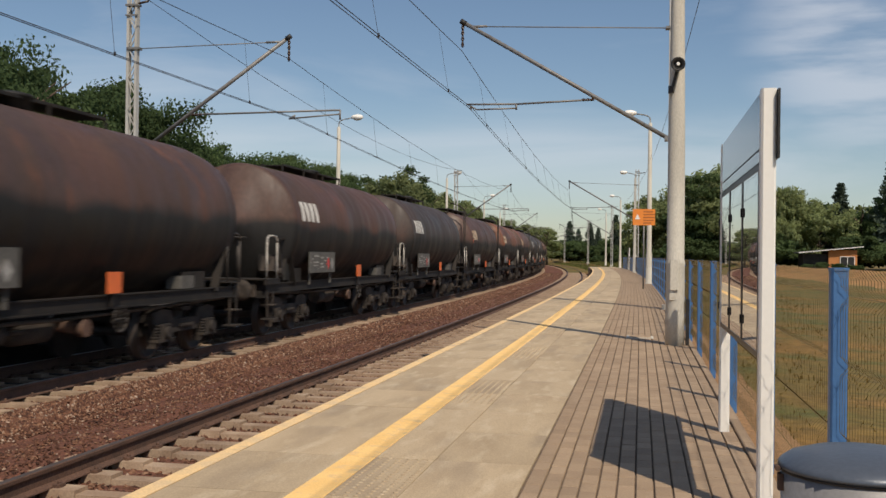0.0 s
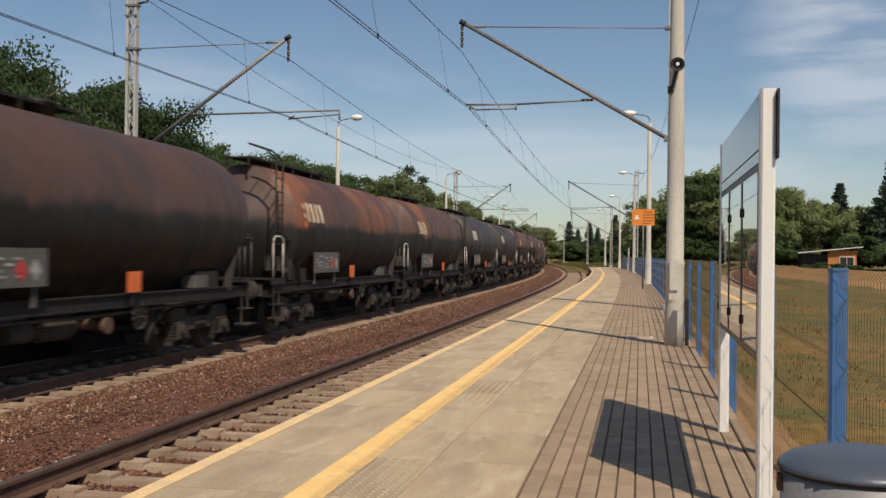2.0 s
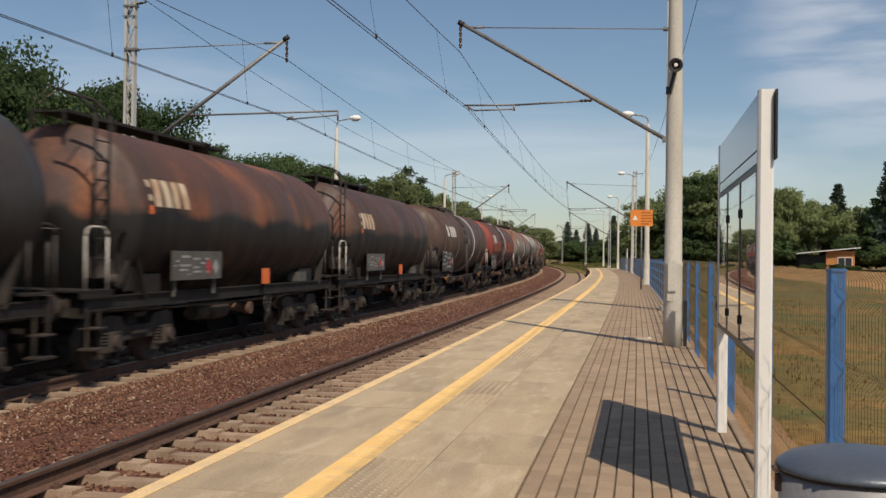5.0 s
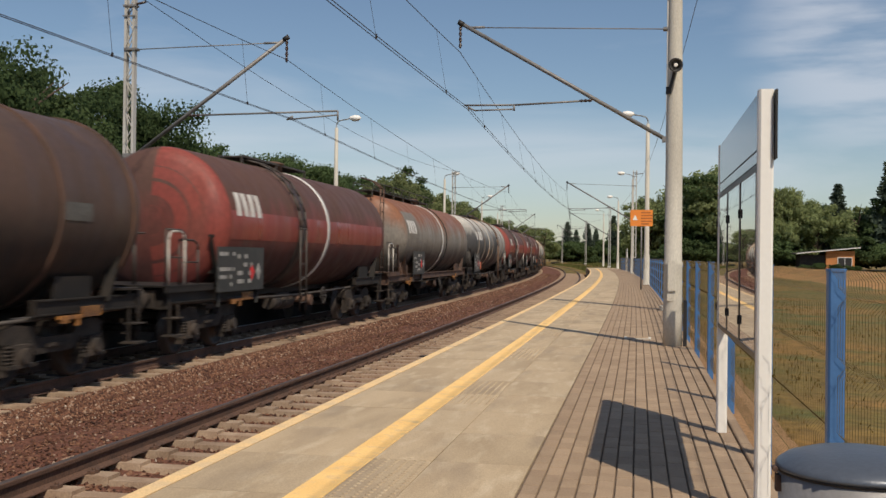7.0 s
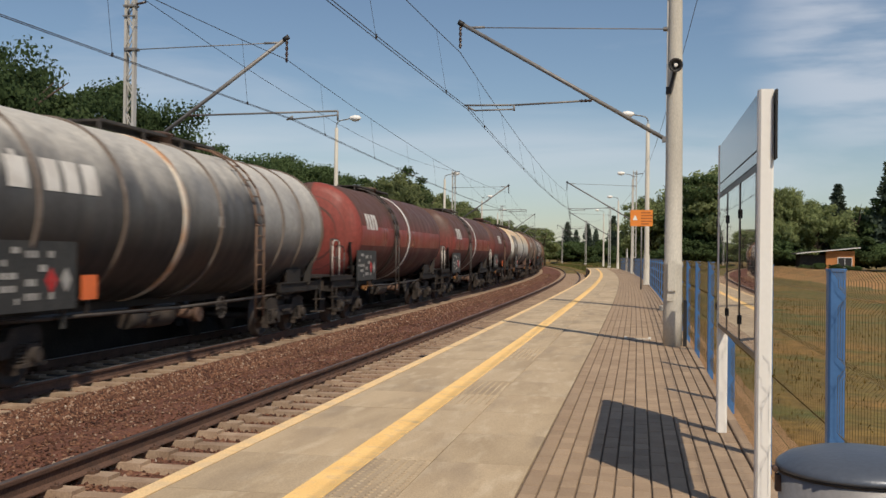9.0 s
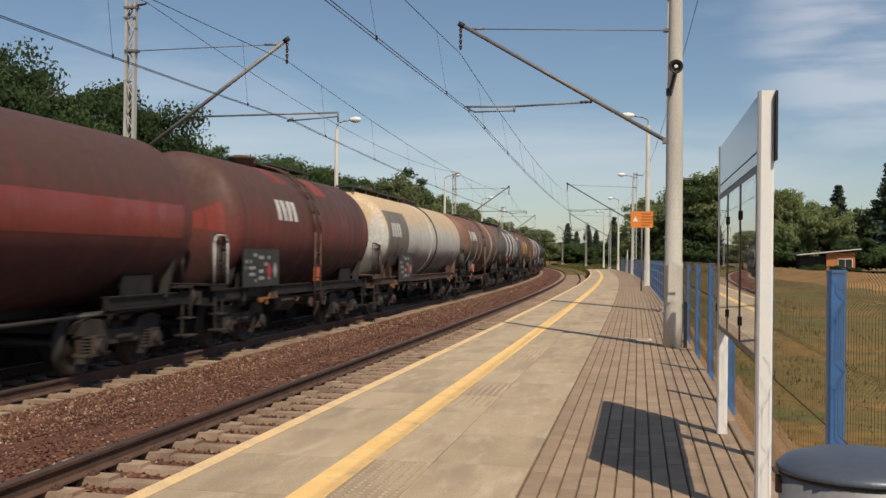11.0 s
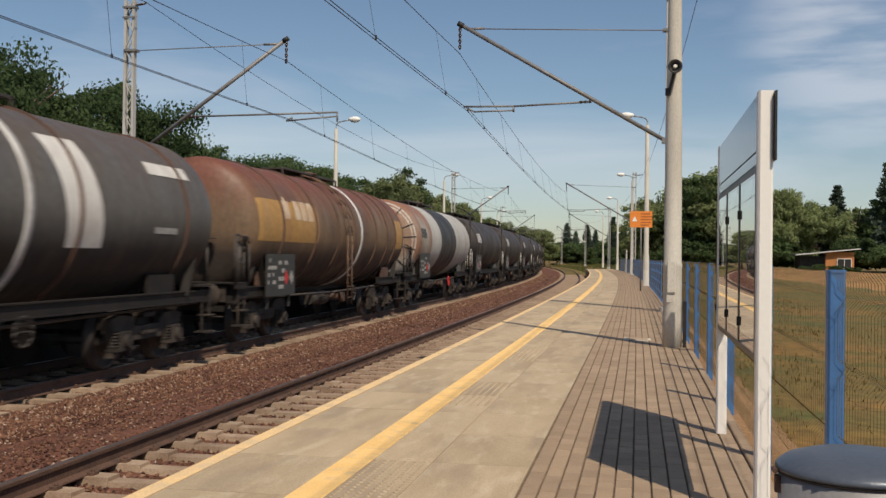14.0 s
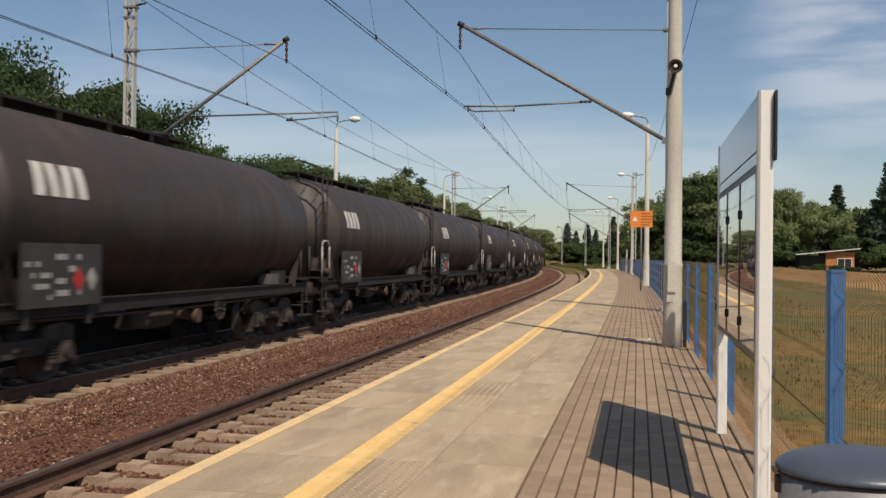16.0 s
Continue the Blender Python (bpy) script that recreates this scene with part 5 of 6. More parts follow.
        part("saddle", shared("saddle", lambda: Shape().grid([[(AX * 0 + (1.47 if j else 1.2) * math.sin(radians(a)), y, (AX - 1.47 * math.cos(radians(a))) if j else 1.12) for j in (0, 1)] for y in (-0.4,) for a in range(-52, 53, 8)], False)
             .grid([[((1.47 if j else 1.2) * math.sin(radians(a)), y, (AX - 1.47 * math.cos(radians(a))) if j else 1.12) for j in (0, 1)] for y in (0.4,) for a in range(-52, 53, 8)], False)
             .box(-1.15, 0, 1.3, 0.05, 0.95, 0.36).box(1.15, 0, 1.3, 0.05, 0.95, 0.36), spec.get("saddle", cm)), None, car, at=Matrix.Translation((0, ys, 0)))
        # slanted stays from the tank to the frame
        part("tank_stay", shared("tank_stay", lambda: Shape().box(0, 0, 0, 0.16, 0.03, 1.1, Matrix.Rotation(radians(-24), 3, "X")), cm), None, car, at=Matrix.Translation((1.22, y0 + 0.85 if k < 0 else L / 2 - 1.35, 1.60)) @ turn)
        build_bogie(car, k * (L / 2 - spec.get("pivot", 2.45)))
        # shunter's steps and grips
        part("step", shared("step", lambda: Shape().box(0, 0, 0.42, 0.28, 0.34, 0.03).box(0, -0.16, 0.7, 0.03, 0.03, 0.58).box(0, 0.16, 0.7, 0.03, 0.03, 0.58).box(0, 0, 0.72, 0.26, 0.32, 0.02), "bogie"), None, car, at=Matrix.Translation((1.25, k * (L / 2 - 0.72), 0)))
    for i, k in enumerate(spec.get("grip_ends", (-1, 1))):
        gm = spec.get("grip", "grip") if k < 0 or spec.get("head") != "cone" else "grip_dark"
        part("grip", shared("grip", lambda: grip_shape(0.95, 0.62, 0.14), gm), None, car, at=Matrix.Translation((1.27, k * (L / 2 - 0.76), 1.24)))
    # end braces under the tank's rim
    part("end_brace", shared("end_brace", lambda: Shape().box(1.18, 0, 2.15, 0.05, 0.95, 0.05).box(1.18, 0.2, 1.75, 0.05, 0.07, 0.95, Matrix.Rotation(radians(-32), 3, "X")).box(1.18, -0.25, 1.7, 0.05, 0.07, 0.9, Matrix.Rotation(radians(20), 3, "X"))
         .box(0.9, 0.1, 1.62, 0.5, 0.5, 0.35), cm), None, car, at=Matrix.Translation((0, y0 + 0.5, 0)))
    if spec.get("head") == "cone":
        def gusset():
            g = Shape()
            for x in (1.16, 1.20):
                g.v.extend([(x, 0.55, 1.22), (x, 0.85, 1.22), (x, 1.45, 2.12), (x, 0.95, 2.12)])
            for f in ((0, 1, 2, 3), (4, 5, 6, 7), (0, 1, 5, 4), (1, 2, 6, 5), (2, 3, 7, 6), (3, 0, 4, 7)):
                g.face(f)
            return g
        part("gusset", shared("gusset", gusset, paint), None, car, at=Matrix.Translation((0, y0, 0)))
        part("drain_box", shared("drain_box", lambda: Shape().box(1.0, 0.25, 1.5, 0.36, 0.55, 0.34, Matrix.Rotation(radians(-20), 3, "X"), 0.04).tube((1.1, 0.1, 1.42), (1.32, 0.1, 1.42), 0.08, 0.08, 12), "bogie"), None, car, at=Matrix.Translation((0, y0, 0)))
    # brake gear and pipes
    part("air_tank", shared("air_tank", lambda: Shape().lathe([(0.05, -0.5), (0.16, -0.46), (0.19, -0.36), (0.19, 0.36), (0.16, 0.46), (0.05, 0.5)], 16, (0, 0, 0), "y"), "bogie"), None, car, at=Matrix.Translation((0.75, -0.3, 0.72)))
    part("brake_cylinder", shared("brake_cylinder", lambda: Shape().tube((0, -0.3, 0), (0, 0.25, 0), 0.15, 0.15, 14).tube((0, 0.25, 0), (0, 0.9, 0), 0.03, 0.03, 8), "bogie"), None, car, at=Matrix.Translation((0.95, -1.5, 0.74)))
    part("outlet_valve", shared("outlet_valve", lambda: Shape().tube((0, 0, 0), (1.15, 0, -0.1), 0.09, 0.09, 12).tube((1.13, 0, -0.1), (1.24, 0, -0.1), 0.13, 0.13, 14).tube((0, 0, 0.3), (0, 0, -0.1), 0.16, 0.14, 12), spec.get("valve", "chassis_rust")), None, car, at=Matrix.Translation((0, spec.get("valve_y", 0.45), 0.82)))
    part("brake_pipe", shared(("brake_pipe", L), lambda: Shape().pipe([(0, -L / 2 + 0.7, 0.95), (0, -L / 4, 0.9), (0, 0, 0.86), (0, L / 4, 0.9), (0, L / 2 - 0.7, 0.95)], 0.03, 6), "grip_dark"), None, car, at=Matrix.Translation((1.05, 0, 0)))
    part("brake_wheel", shared("brake_wheel", lambda: Shape().pipe([(0, 0.2 * math.cos(a), 0.2 * math.sin(a)) for a in np.linspace(0, 6.2832, 15)], 0.018, 6).tube((0, -0.2, 0), (0, 0.2, 0), 0.012, 0.012, 5).tube((0, 0, -0.2), (0, 0, 0.2), 0.012, 0.012, 5), spec.get("wheel_mat", "grip_dark")), None, car,
         at=Matrix.Translation((1.24, spec.get("wheel_y", 1.4), 0.80)))
    # data panel with writing
    if spec.get("panel"):
        a, b, z0, z1 = spec["panel"]
        a, b = Y(a), Y(b)
        pan = part("data_panel", Shape().box(1.36, (a + b) / 2, (z0 + z1) / 2, 0.03, b - a, z1 - z0).box(1.3, a + 0.2, z0 - 0.1, 0.05, 0.05, 0.35).box(1.3, b - 0.2, z0 - 0.1, 0.05, 0.05, 0.35), M[spec.get("panel_mat", "panel")], car, "dark data panel with small white writing")
        g = Shape()
        w = b - a
        text_bars(g, 5, a + 0.06, a + w * 0.34, z0 + 0.06, z1 - 0.06, 1.379)
        text_bars(g, 4, a + w * 0.4, a + w * 0.72, z0 + 0.10, z1 - 0.1, 1.379)
        tagged(part("writing", g, M["mark"], pan), kind="stuff")
        zc = z0 + (z1 - z0) * 0.42
        s = min(0.17, (z1 - z0) * 0.3)
        for dy, mat in ((w * 0.87, "mark"), (w * 0.87 - 2.1 * s, "redmark")):
            q = Shape()
            q.v = [(1.382, a + dy - s * 0.8, zc), (1.382, a + dy, zc - s), (1.382, a + dy + s * 0.8, zc), (1.382, a + dy, zc + s), (1.376, a + dy - s * 0.8, zc), (1.376, a + dy, zc - s), (1.376, a + dy + s * 0.8, zc), (1.376, a + dy, zc + s)]
            for f in ((0, 1, 2, 3), (4, 5, 6, 7), (0, 1, 5, 4), (1, 2, 6, 5), (2, 3, 7, 6), (3, 0, 4, 7)):
                q.face(f)
            part("hazard_diamond", q, M[mat], pan)
    if spec.get("orange"):
        d, z0, z1 = spec["orange"]
        part("hazard_plate", Shape().box(1.34, Y(d), (z0 + z1) / 2, 0.02, 0.40, z1 - z0, None), M["plate"], car, "orange hazard plate")
        part("plate_bracket", shared("plate_bracket", lambda: Shape().box(0, 0, 0, 0.05, 0.06, 0.3), "chassis"), None, car, at=Matrix.Translation((1.30, Y(d), z0 - 0.05)))
    if spec.get("toolbox"):
        part("toolbox", shared("toolbox", lambda: Shape().box(0, 0, 1.30, 0.3, 0.55, 0.22, Matrix.Rotation(radians(0), 3, "Z"), 0.03), "panel_grey"), None, car, at=Matrix.Translation((1.08, Y(spec["toolbox"]), 0)))
    for yy in spec.get("gold", ()):
        part("painted_lever", shared("painted_lever", lambda: Shape().box(0, 0, 0, 0.05, 0.55, 0.05).box(0, -0.15, -0.03, 0.08, 0.14, 0.09).box(0, 0.2, -0.06, 0.05, 0.06, 0.13), "gold"), None, car, "yellow painted lever", at=Matrix.Translation((1.28, Y(yy), 0.92)))
        hazard = part("hazard_board", shared("hazard_board", lambda: Shape().box(0, 0, 0, 0.02, 0.5, 0.15), "gold"), None, car, "yellow and black striped board", at=Matrix.Translation((1.30, Y(yy) + 0.55, 0.98)))
        for e in (-0.16, 0.0, 0.16):
            part("stripe", shared("stripe", lambda: Shape().box(0.012, 0, 0, 0.006, 0.06, 0.14, Matrix(((1, 0, 0), (0, 1, 0.45), (0, 0, 1)))), "dark"), None, hazard, at=Matrix.Translation((0, e, 0)))
    # top walk, its railing and the ladder
    top = AX + r
    if spec.get("walk"):
        d0, d1, h = spec["walk"]
        m = Matrix.Translation((0, (Y(d0) + Y(d1)) / 2, top + 0.03))
        length = round(d0 - d1, 2)
        part("catwalk", shared(("catwalk", length), lambda: catwalk_shape(length, h), spec.get("walk_mat", "chassis")), None, car, at=m)
        if h:
            part("railing", shared(("railing", length, h), lambda: rail_shape(length, h), spec.get("walk_mat", "chassis")), None, car, at=m)
    part("manhole", shared("manhole", lambda: Shape().lathe([(0.30, -0.05), (0.30, 0.16), (0.34, 0.17), (0.34, 0.21), (0.2, 0.25), (0.05, 0.26)], 20), paint if paint in ("brown", "black", "dark", "rust") else "chassis_rust"), None, car, at=Matrix.Translation((0, Y(spec.get("dome", 5.6)), top - 0.01)))
    if spec.get("ladder"):
        kind, d, mat = spec["ladder"]
        if kind == "end":
            build_ladder(car, "end_ladder", mat, Matrix.Translation((1.16, Y(d), 1.26)), 2.62, 0.42, ((-0.25, 2.85), (-0.65, 2.98)))
        else:
            bend = tuple(((r + 0.1) * math.cos(radians(a)) - (r + 0.1), AX - 0.55 + (r + 0.1) * math.sin(radians(a)) ) for a in (0, 14, 28, 42, 56, 70, 84))
            build_ladder(car, "side_ladder", mat, Matrix.Translation((r + 0.1, Y(d), 0.55)), AX - 0.6, 0.42, bend)
    return car


def emblem(d0, d1, z0, z1, mat="logo", n=4):
    """Four plain upright blocks in place of an emblem."""
    w = (d0 - d1) / n
    return [(d0 - w * i - w * 0.04, d0 - w * (i + 1) + w * 0.26, z0, z1, mat, 0.03 * (-1) ** i) for i in range(n)]


def emblem_v(d0, d1, mat="logo"):
    """A round-cornered mark and three blocks."""
    w = d0 - d1
    return [(d0, d0 - w * 0.20, 2.62, 3.02, mat, 0.05), (d0 - w * 0.07, d0 - w * 0.13, 2.9, 3.10, mat, 0)] + [(d0 - w * (0.36 + 0.22 * i), d0 - w * (0.36 + 0.22 * i) - w * 0.17, 2.62, 3.05, mat, 0.04) for i in range(3)]


def short(paint, ladder, logo="logo", ladder_at=10.8, **more):
    d = dict(L=12.3, near=11.25, paint=paint, head="cone", label="short four-axle tank wagon in sooty brown-black paint", blocks=emblem(9.70, 8.35, 2.56, 3.0, logo), panel=(8.95, 6.9, 1.36, 1.86), orange=(4.7, 1.2, 1.52),
             toolbox=2.2, walk=(10.4, 4.6, 0) if ladder else (7.9, 3.2, 0), ladder=("end", ladder_at, "chassis") if ladder else None, grip="grip", panel_mat="panel_grey")
    if ladder:
        d["blocks"] = d["blocks"] + [(9.90, 9.78, 2.86, 2.97, "logo_dim", 0), (9.90, 9.78, 2.64, 2.74, "logo_dim", 0), (9.91, 9.77, 2.43, 2.57, "plate", 0)]
        d["grip"] = "grip"
    d.update(more)
    return d


def ring_car(paint, **more):
    d = dict(paint=paint, head="dish", pivot=2.6, panel_mat="panel", grip="grip_dark", walk=(9.5, 4.0, 0), walk_mat="grip_dark", grip_ends=(-1,), dome=6.5)
    d["walk"] = (8.6, 4.2, 0)
    d.update(more)
    return d


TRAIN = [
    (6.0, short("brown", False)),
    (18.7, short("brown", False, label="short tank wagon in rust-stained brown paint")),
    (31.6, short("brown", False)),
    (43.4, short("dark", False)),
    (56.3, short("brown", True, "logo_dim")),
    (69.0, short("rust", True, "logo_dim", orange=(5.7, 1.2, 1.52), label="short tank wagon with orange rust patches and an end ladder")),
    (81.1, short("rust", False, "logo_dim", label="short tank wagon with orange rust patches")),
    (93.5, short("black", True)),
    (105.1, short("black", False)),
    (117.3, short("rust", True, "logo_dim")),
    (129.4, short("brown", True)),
    (144.5, ring_car("vtgbrown", near=13.55, L=15.1, full_sill=False, label="brown ribbed tank wagon with one white band", rings=(12.45, 11.31, 9.07, 2.47, 0.6), bands=((4.57, 0.2, "band"),), blocks=emblem_v(11.73, 9.54) + [(6.1, 5.9, 2.35, 2.6, "mark", 0), (1.9, 1.2, 2.25, 2.5, "panelmark", 0)],
                     ladder=("side", 7.47, "grip_dark"), panel=(12.5, 9.9, 1.18, 2.1), orange=(10.5, 1.12, 1.5), gold=(11.4, 2.0), ring_mat="ringrust")),
    (159.4, ring_car("red", L=14.9, near=12.9, full_sill=False, label="dark red tank wagon with a bright red end and white band", fields=((14.0, 11.83, "redhead", -89, 89), (11.8, 0.75, "redside", -13, 9)), ladder=("side", 8.05, "grip_dark"), bands=((5.89, 0.2, "band"), (7.83, 0.5, "ringsoot")), blocks=emblem(11.58, 10.17, 2.55, 3.0), panel=(12.25, 9.89, 1.1, 1.95), orange=(10.2, 1.15, 1.5),
                     gold=(11.2,), grip="grip", walk=(8.6, 4.4, 0), head="dish")),
    (175.1, ring_car("greyrust", near=14.05, head_marks=((0.02, 0.46, 2.5, 3.4, "panel_grey"), (0.17, 0.31, 3.18, 3.30, "logo_dim"), (0.15, 0.33, 2.98, 3.10, "logo_dim"), (0.14, 0.34, 2.72, 2.90, "plate")), L=15.7, label="grey tank wagon with rust streaks and one white band", rings=(5.75,), ring_mat="chassis", bands=((6.47, 0.16, "band"),), fields=((12.85, 11.05, "panelgrey", -2, 38),), blocks=emblem(12.66, 11.26, 2.58, 3.02), panel=(11.57, 9.61, 1.15, 2.0), orange=(10.0, 1.2, 1.55),
                     ladder=("end", 15.3, "chassis_rust"), walk=(13.2, 4.0, 0.36), chassis="chassis_rust", grip="grip", gold=(12.0, 3.0))),
    (190.5, ring_car("silver", near=13.9, L=15.4, full_sill=False, label="silver-grey stained ribbed tank wagon with a rusty ladder", rings=(11.98, 9.82, 6.4, 3.22, 2.0, 0.6), bands=((7.82, 0.22, "bandorange"),), fields=((4.5, 0.55, "silverlight", -89, 89),), blocks=emblem_v(12.57, 10.34) + [(6.2, 5.95, 2.3, 2.5, "mark", 0)], ladder=("side", 4.77, "ladder_rust"),
                     panel=(12.9, 10.88, 1.05, 1.98), orange=(10.6, 1.15, 1.5), ring_mat="ringmetal")),
    (205.4, ring_car("red", L=14.9, near=12.9, full_sill=False, label="dark red tank wagon with a bright red end and white band", fields=((14.0, 11.83, "redhead", -89, 89), (11.8, 0.75, "redside", -13, 9)), ladder=("side", 8.05, "grip_dark"), bands=((5.89, 0.2, "band"), (7.83, 0.5, "ringsoot")), blocks=emblem(11.3, 10.0, 2.55, 3.0), panel=(12.0, 9.9, 1.1, 1.95), orange=(10.1, 1.15, 1.5), gold=(11.0,), grip="grip", walk=(8.6, 4.4, 0))),
    (220.3, ring_car("red", L=14.9, near=12.9, full_sill=False, label="dark red tank wagon with a white band", fields=((13.5, 0.75, "redside", -13, 9),), ladder=("side", 8.05, "grip_dark"), bands=((5.89, 0.2, "band"), (7.83, 0.5, "ringsoot")), blocks=emblem(11.3, 10.0, 2.55, 3.0), panel=(12.0, 9.9, 1.1, 1.95), orange=(10.1, 1.15, 1.5), gold=(11.0,), grip="grip", walk=(8.6, 4.4, 0))),
    (231.6, ring_car("red", L=11.3, near=10.4, label="dark red tank wagon with bright red repair patches", fields=((10.9, 9.7, "redhead", -8, 22), (6.9, 5.9, "redhead", 45, 75), (4.3, 3.4, "redhead", 38, 66)), blocks=emblem(7.59, 6.23, 2.58, 3.02), panel=(9.25, 7.23, 1.18, 1.95), orange=(4.72, 1.22, 1.55),
                     ladder=("side", 5.24, "chassis_rust"), walk=(5.4, 2.4, 0), grip="grip", grip_ends=(-1,), gold=(8.0,), pivot=2.3)),
    (247.0, ring_car("cream", near=14.4, head_marks=((0.0, 0.42, 2.28, 3.1, "panel_grey"), (0.14, 0.28, 2.86, 2.98, "logo_dim"), (0.12, 0.30, 2.70, 2.80, "logo_dim"), (0.11, 0.31, 2.44, 2.62, "plate")), L=15.4, label="cream tank wagon with a rusty underframe and dark ring", rings=(5.86,), ring_mat="chassis", bands=((6.67, 0.14, "band"),), fields=((13.31, 10.6, "panelgrey", -25, 36),), blocks=emblem(12.98, 11.6, 2.45, 2.89), panel=(11.67, 9.66, 1.0, 1.95), orange=(9.85, 1.08, 1.45),
                     walk=(13.4, 4.4, 0.0), chassis="chassis_rust", gold=(12.2, 2.2))),
    (261.9, ring_car("rustring", near=13.45, L=14.9, full_sill=False, label="rust-brown ribbed tank wagon with a side ladder", rings=(12.9, 10.12, 8.6, 5.16, 2.54), bands=((4.52, 0.2, "bandorange"),), blocks=emblem_v(12.1, 9.95), ladder=("side", 7.95, "ladder_rust"), panel=(12.4, 11.0, 1.15, 1.7), orange=(10.6, 1.12, 1.5), gold=(11.2,), saddle="chassis_rust", chassis="chassis")),
    (276.6, ring_car("greybig", near=13.5, head_marks=((0.75, 0.95, 2.5, 2.7, "panel"),), L=14.7, label="dark grey tank wagon with tall white painted blocks", rings=(10.5, 7.8, 4.6, 1.38), ring_mat="ringrust", bands=((5.75, 0.14, "band"),), blocks=[(11.3, 10.35, 1.9, 3.42, "logo", 0.05), (9.2, 8.25, 1.9, 3.42, "logo", 0.25), (7.05, 6.4, 1.9, 3.42, "logo", 0.05), (5.0, 4.05, 1.9, 3.42, "logo", -0.3),
                     (2.45, 0.95, 3.1, 3.3, "logo", 0), (2.5, 1.7, 2.15, 2.25, "mark", 0)], orange=(10.2, 1.62, 1.95), panel=(10.45, 9.9, 1.1, 1.5), panel_mat="panel_grey", ladder=("end", 13.75, "grip_dark"), walk=(13.4, 4.5, 0.0), chassis="chassis")),
    (291.5, ring_car("yellowring", near=13.95, L=14.6, full_sill=False, label="rust-brown ribbed tank wagon with ochre yellow fields", rings=(11.64, 9.4, 7.6, 6.1, 3.88, 2.6, 1.56), ring_mat="ringrust", bands=((5.4, 0.18, "band"),), fields=((12.9, 9.2, "ochre", -12, 24), (1.5, 0.62, "ochre", -14, 22)), blocks=emblem_v(11.55, 9.4, "logo_dim"), panel=(12.4, 10.6, 0.95, 1.85),
                     orange=(11.0, 1.3, 1.65), ladder=("side", 6.92, "ladder_rust"), saddle="chassis_rust")),
    (305.5, ring_car("white", near=12.85, head_stays=(55, 25, 5, -15, -45, 100, 140, -90, -140), L=14.2, full_sill=False, label="dirty white tank wagon with a black band and rusty end", fields=((13.3, 9.5, "rusthead", -89, 89), (7.6, 4.2, "bandblack", -89, 89)), blocks=emblem(11.4, 10.4, 2.5, 2.85, "panel"), panel=(11.3, 9.4, 1.05, 1.95), grip="grip", wheel_mat="redmark", wheel_y=1.9, walk=(8.5, 3.5, 0), saddle="panel_grey", grip_ends=(1,))),
]
for _i in range(12):
    TRAIN.append((319.0 + 13.66 * _i, short("black", True, "logo", L=13.5, near=12.8, walk=(11.6, 4.4, 0), ladder_at=12.1, panel=(11.2, 9.25, 1.1, 1.95), panel_mat="panel", blocks=emblem(11.05, 9.7, 2.56, 3.0), orange=None, label="tank wagon in sooty black paint with an end ladder")))
M["ringsoot"] = PAINT["vtgbrown"]
M["panelmark"] = M["panel_grey"]
SPEED = 19.5
STRETCH = SPEED / 18.5


def stretched(spec):
    """The wagon with its lengths brought to the train's true speed; marks keep their width."""
    q = dict(spec)
    k = STRETCH
    q["L"] = spec["L"] * k
    for key in ("rings", "gold"):
        if spec.get(key):
            q[key] = tuple(d * k for d in spec[key])
    for key in ("bands", "orange"):
        if spec.get(key):
            q[key] = tuple((d[0] * k,) + tuple(d[1:]) for d in spec[key]) if key == "bands" else (spec[key][0] * k,) + tuple(spec[key][1:])
    if spec.get("fields"):
        q["fields"] = tuple((f[0] * k, f[1] * k) + tuple(f[2:]) for f in spec["fields"])
    if spec.get("blocks"):
        first = spec["blocks"][0][0]
        q["blocks"] = [(b[0] + (b[0] if spec["paint"] == "greybig" else first) * (k - 1), b[1] + (b[0] if spec["paint"] == "greybig" else first) * (k - 1)) + tuple(b[2:]) for b in spec["blocks"]]
    if spec.get("panel"):
        d = spec["panel"]
        q["panel"] = (d[0] + d[0] * (k - 1), d[1] + d[0] * (k - 1)) + tuple(d[2:])
    if spec.get("walk"):
        q["walk"] = (spec["walk"][0] * k, spec["walk"][1] * k) + tuple(spec["walk"][2:])
    if spec.get("ladder"):
        q["ladder"] = (spec["ladder"][0], spec["ladder"][1] * k, spec["ladder"][2])
    return q


moving = []
_protos = {}
for _end, _spec in TRAIN:
    _end, _spec = 14.0 + (_end - 14.0) * STRETCH, stretched(_spec)
    _key = (_spec["paint"], _spec["label"], _spec["ladder"] is not None) if _spec.get("head") == "cone" else None
    if _key and _key in _protos:
        _car = copy_thing(_protos[_key], Matrix())
    else:
        _car = build_wagon(_spec)
        if _key:
            _protos[_key] = _car
    moving.append((_car, _end + 0.5 - _spec["L"] / 2))


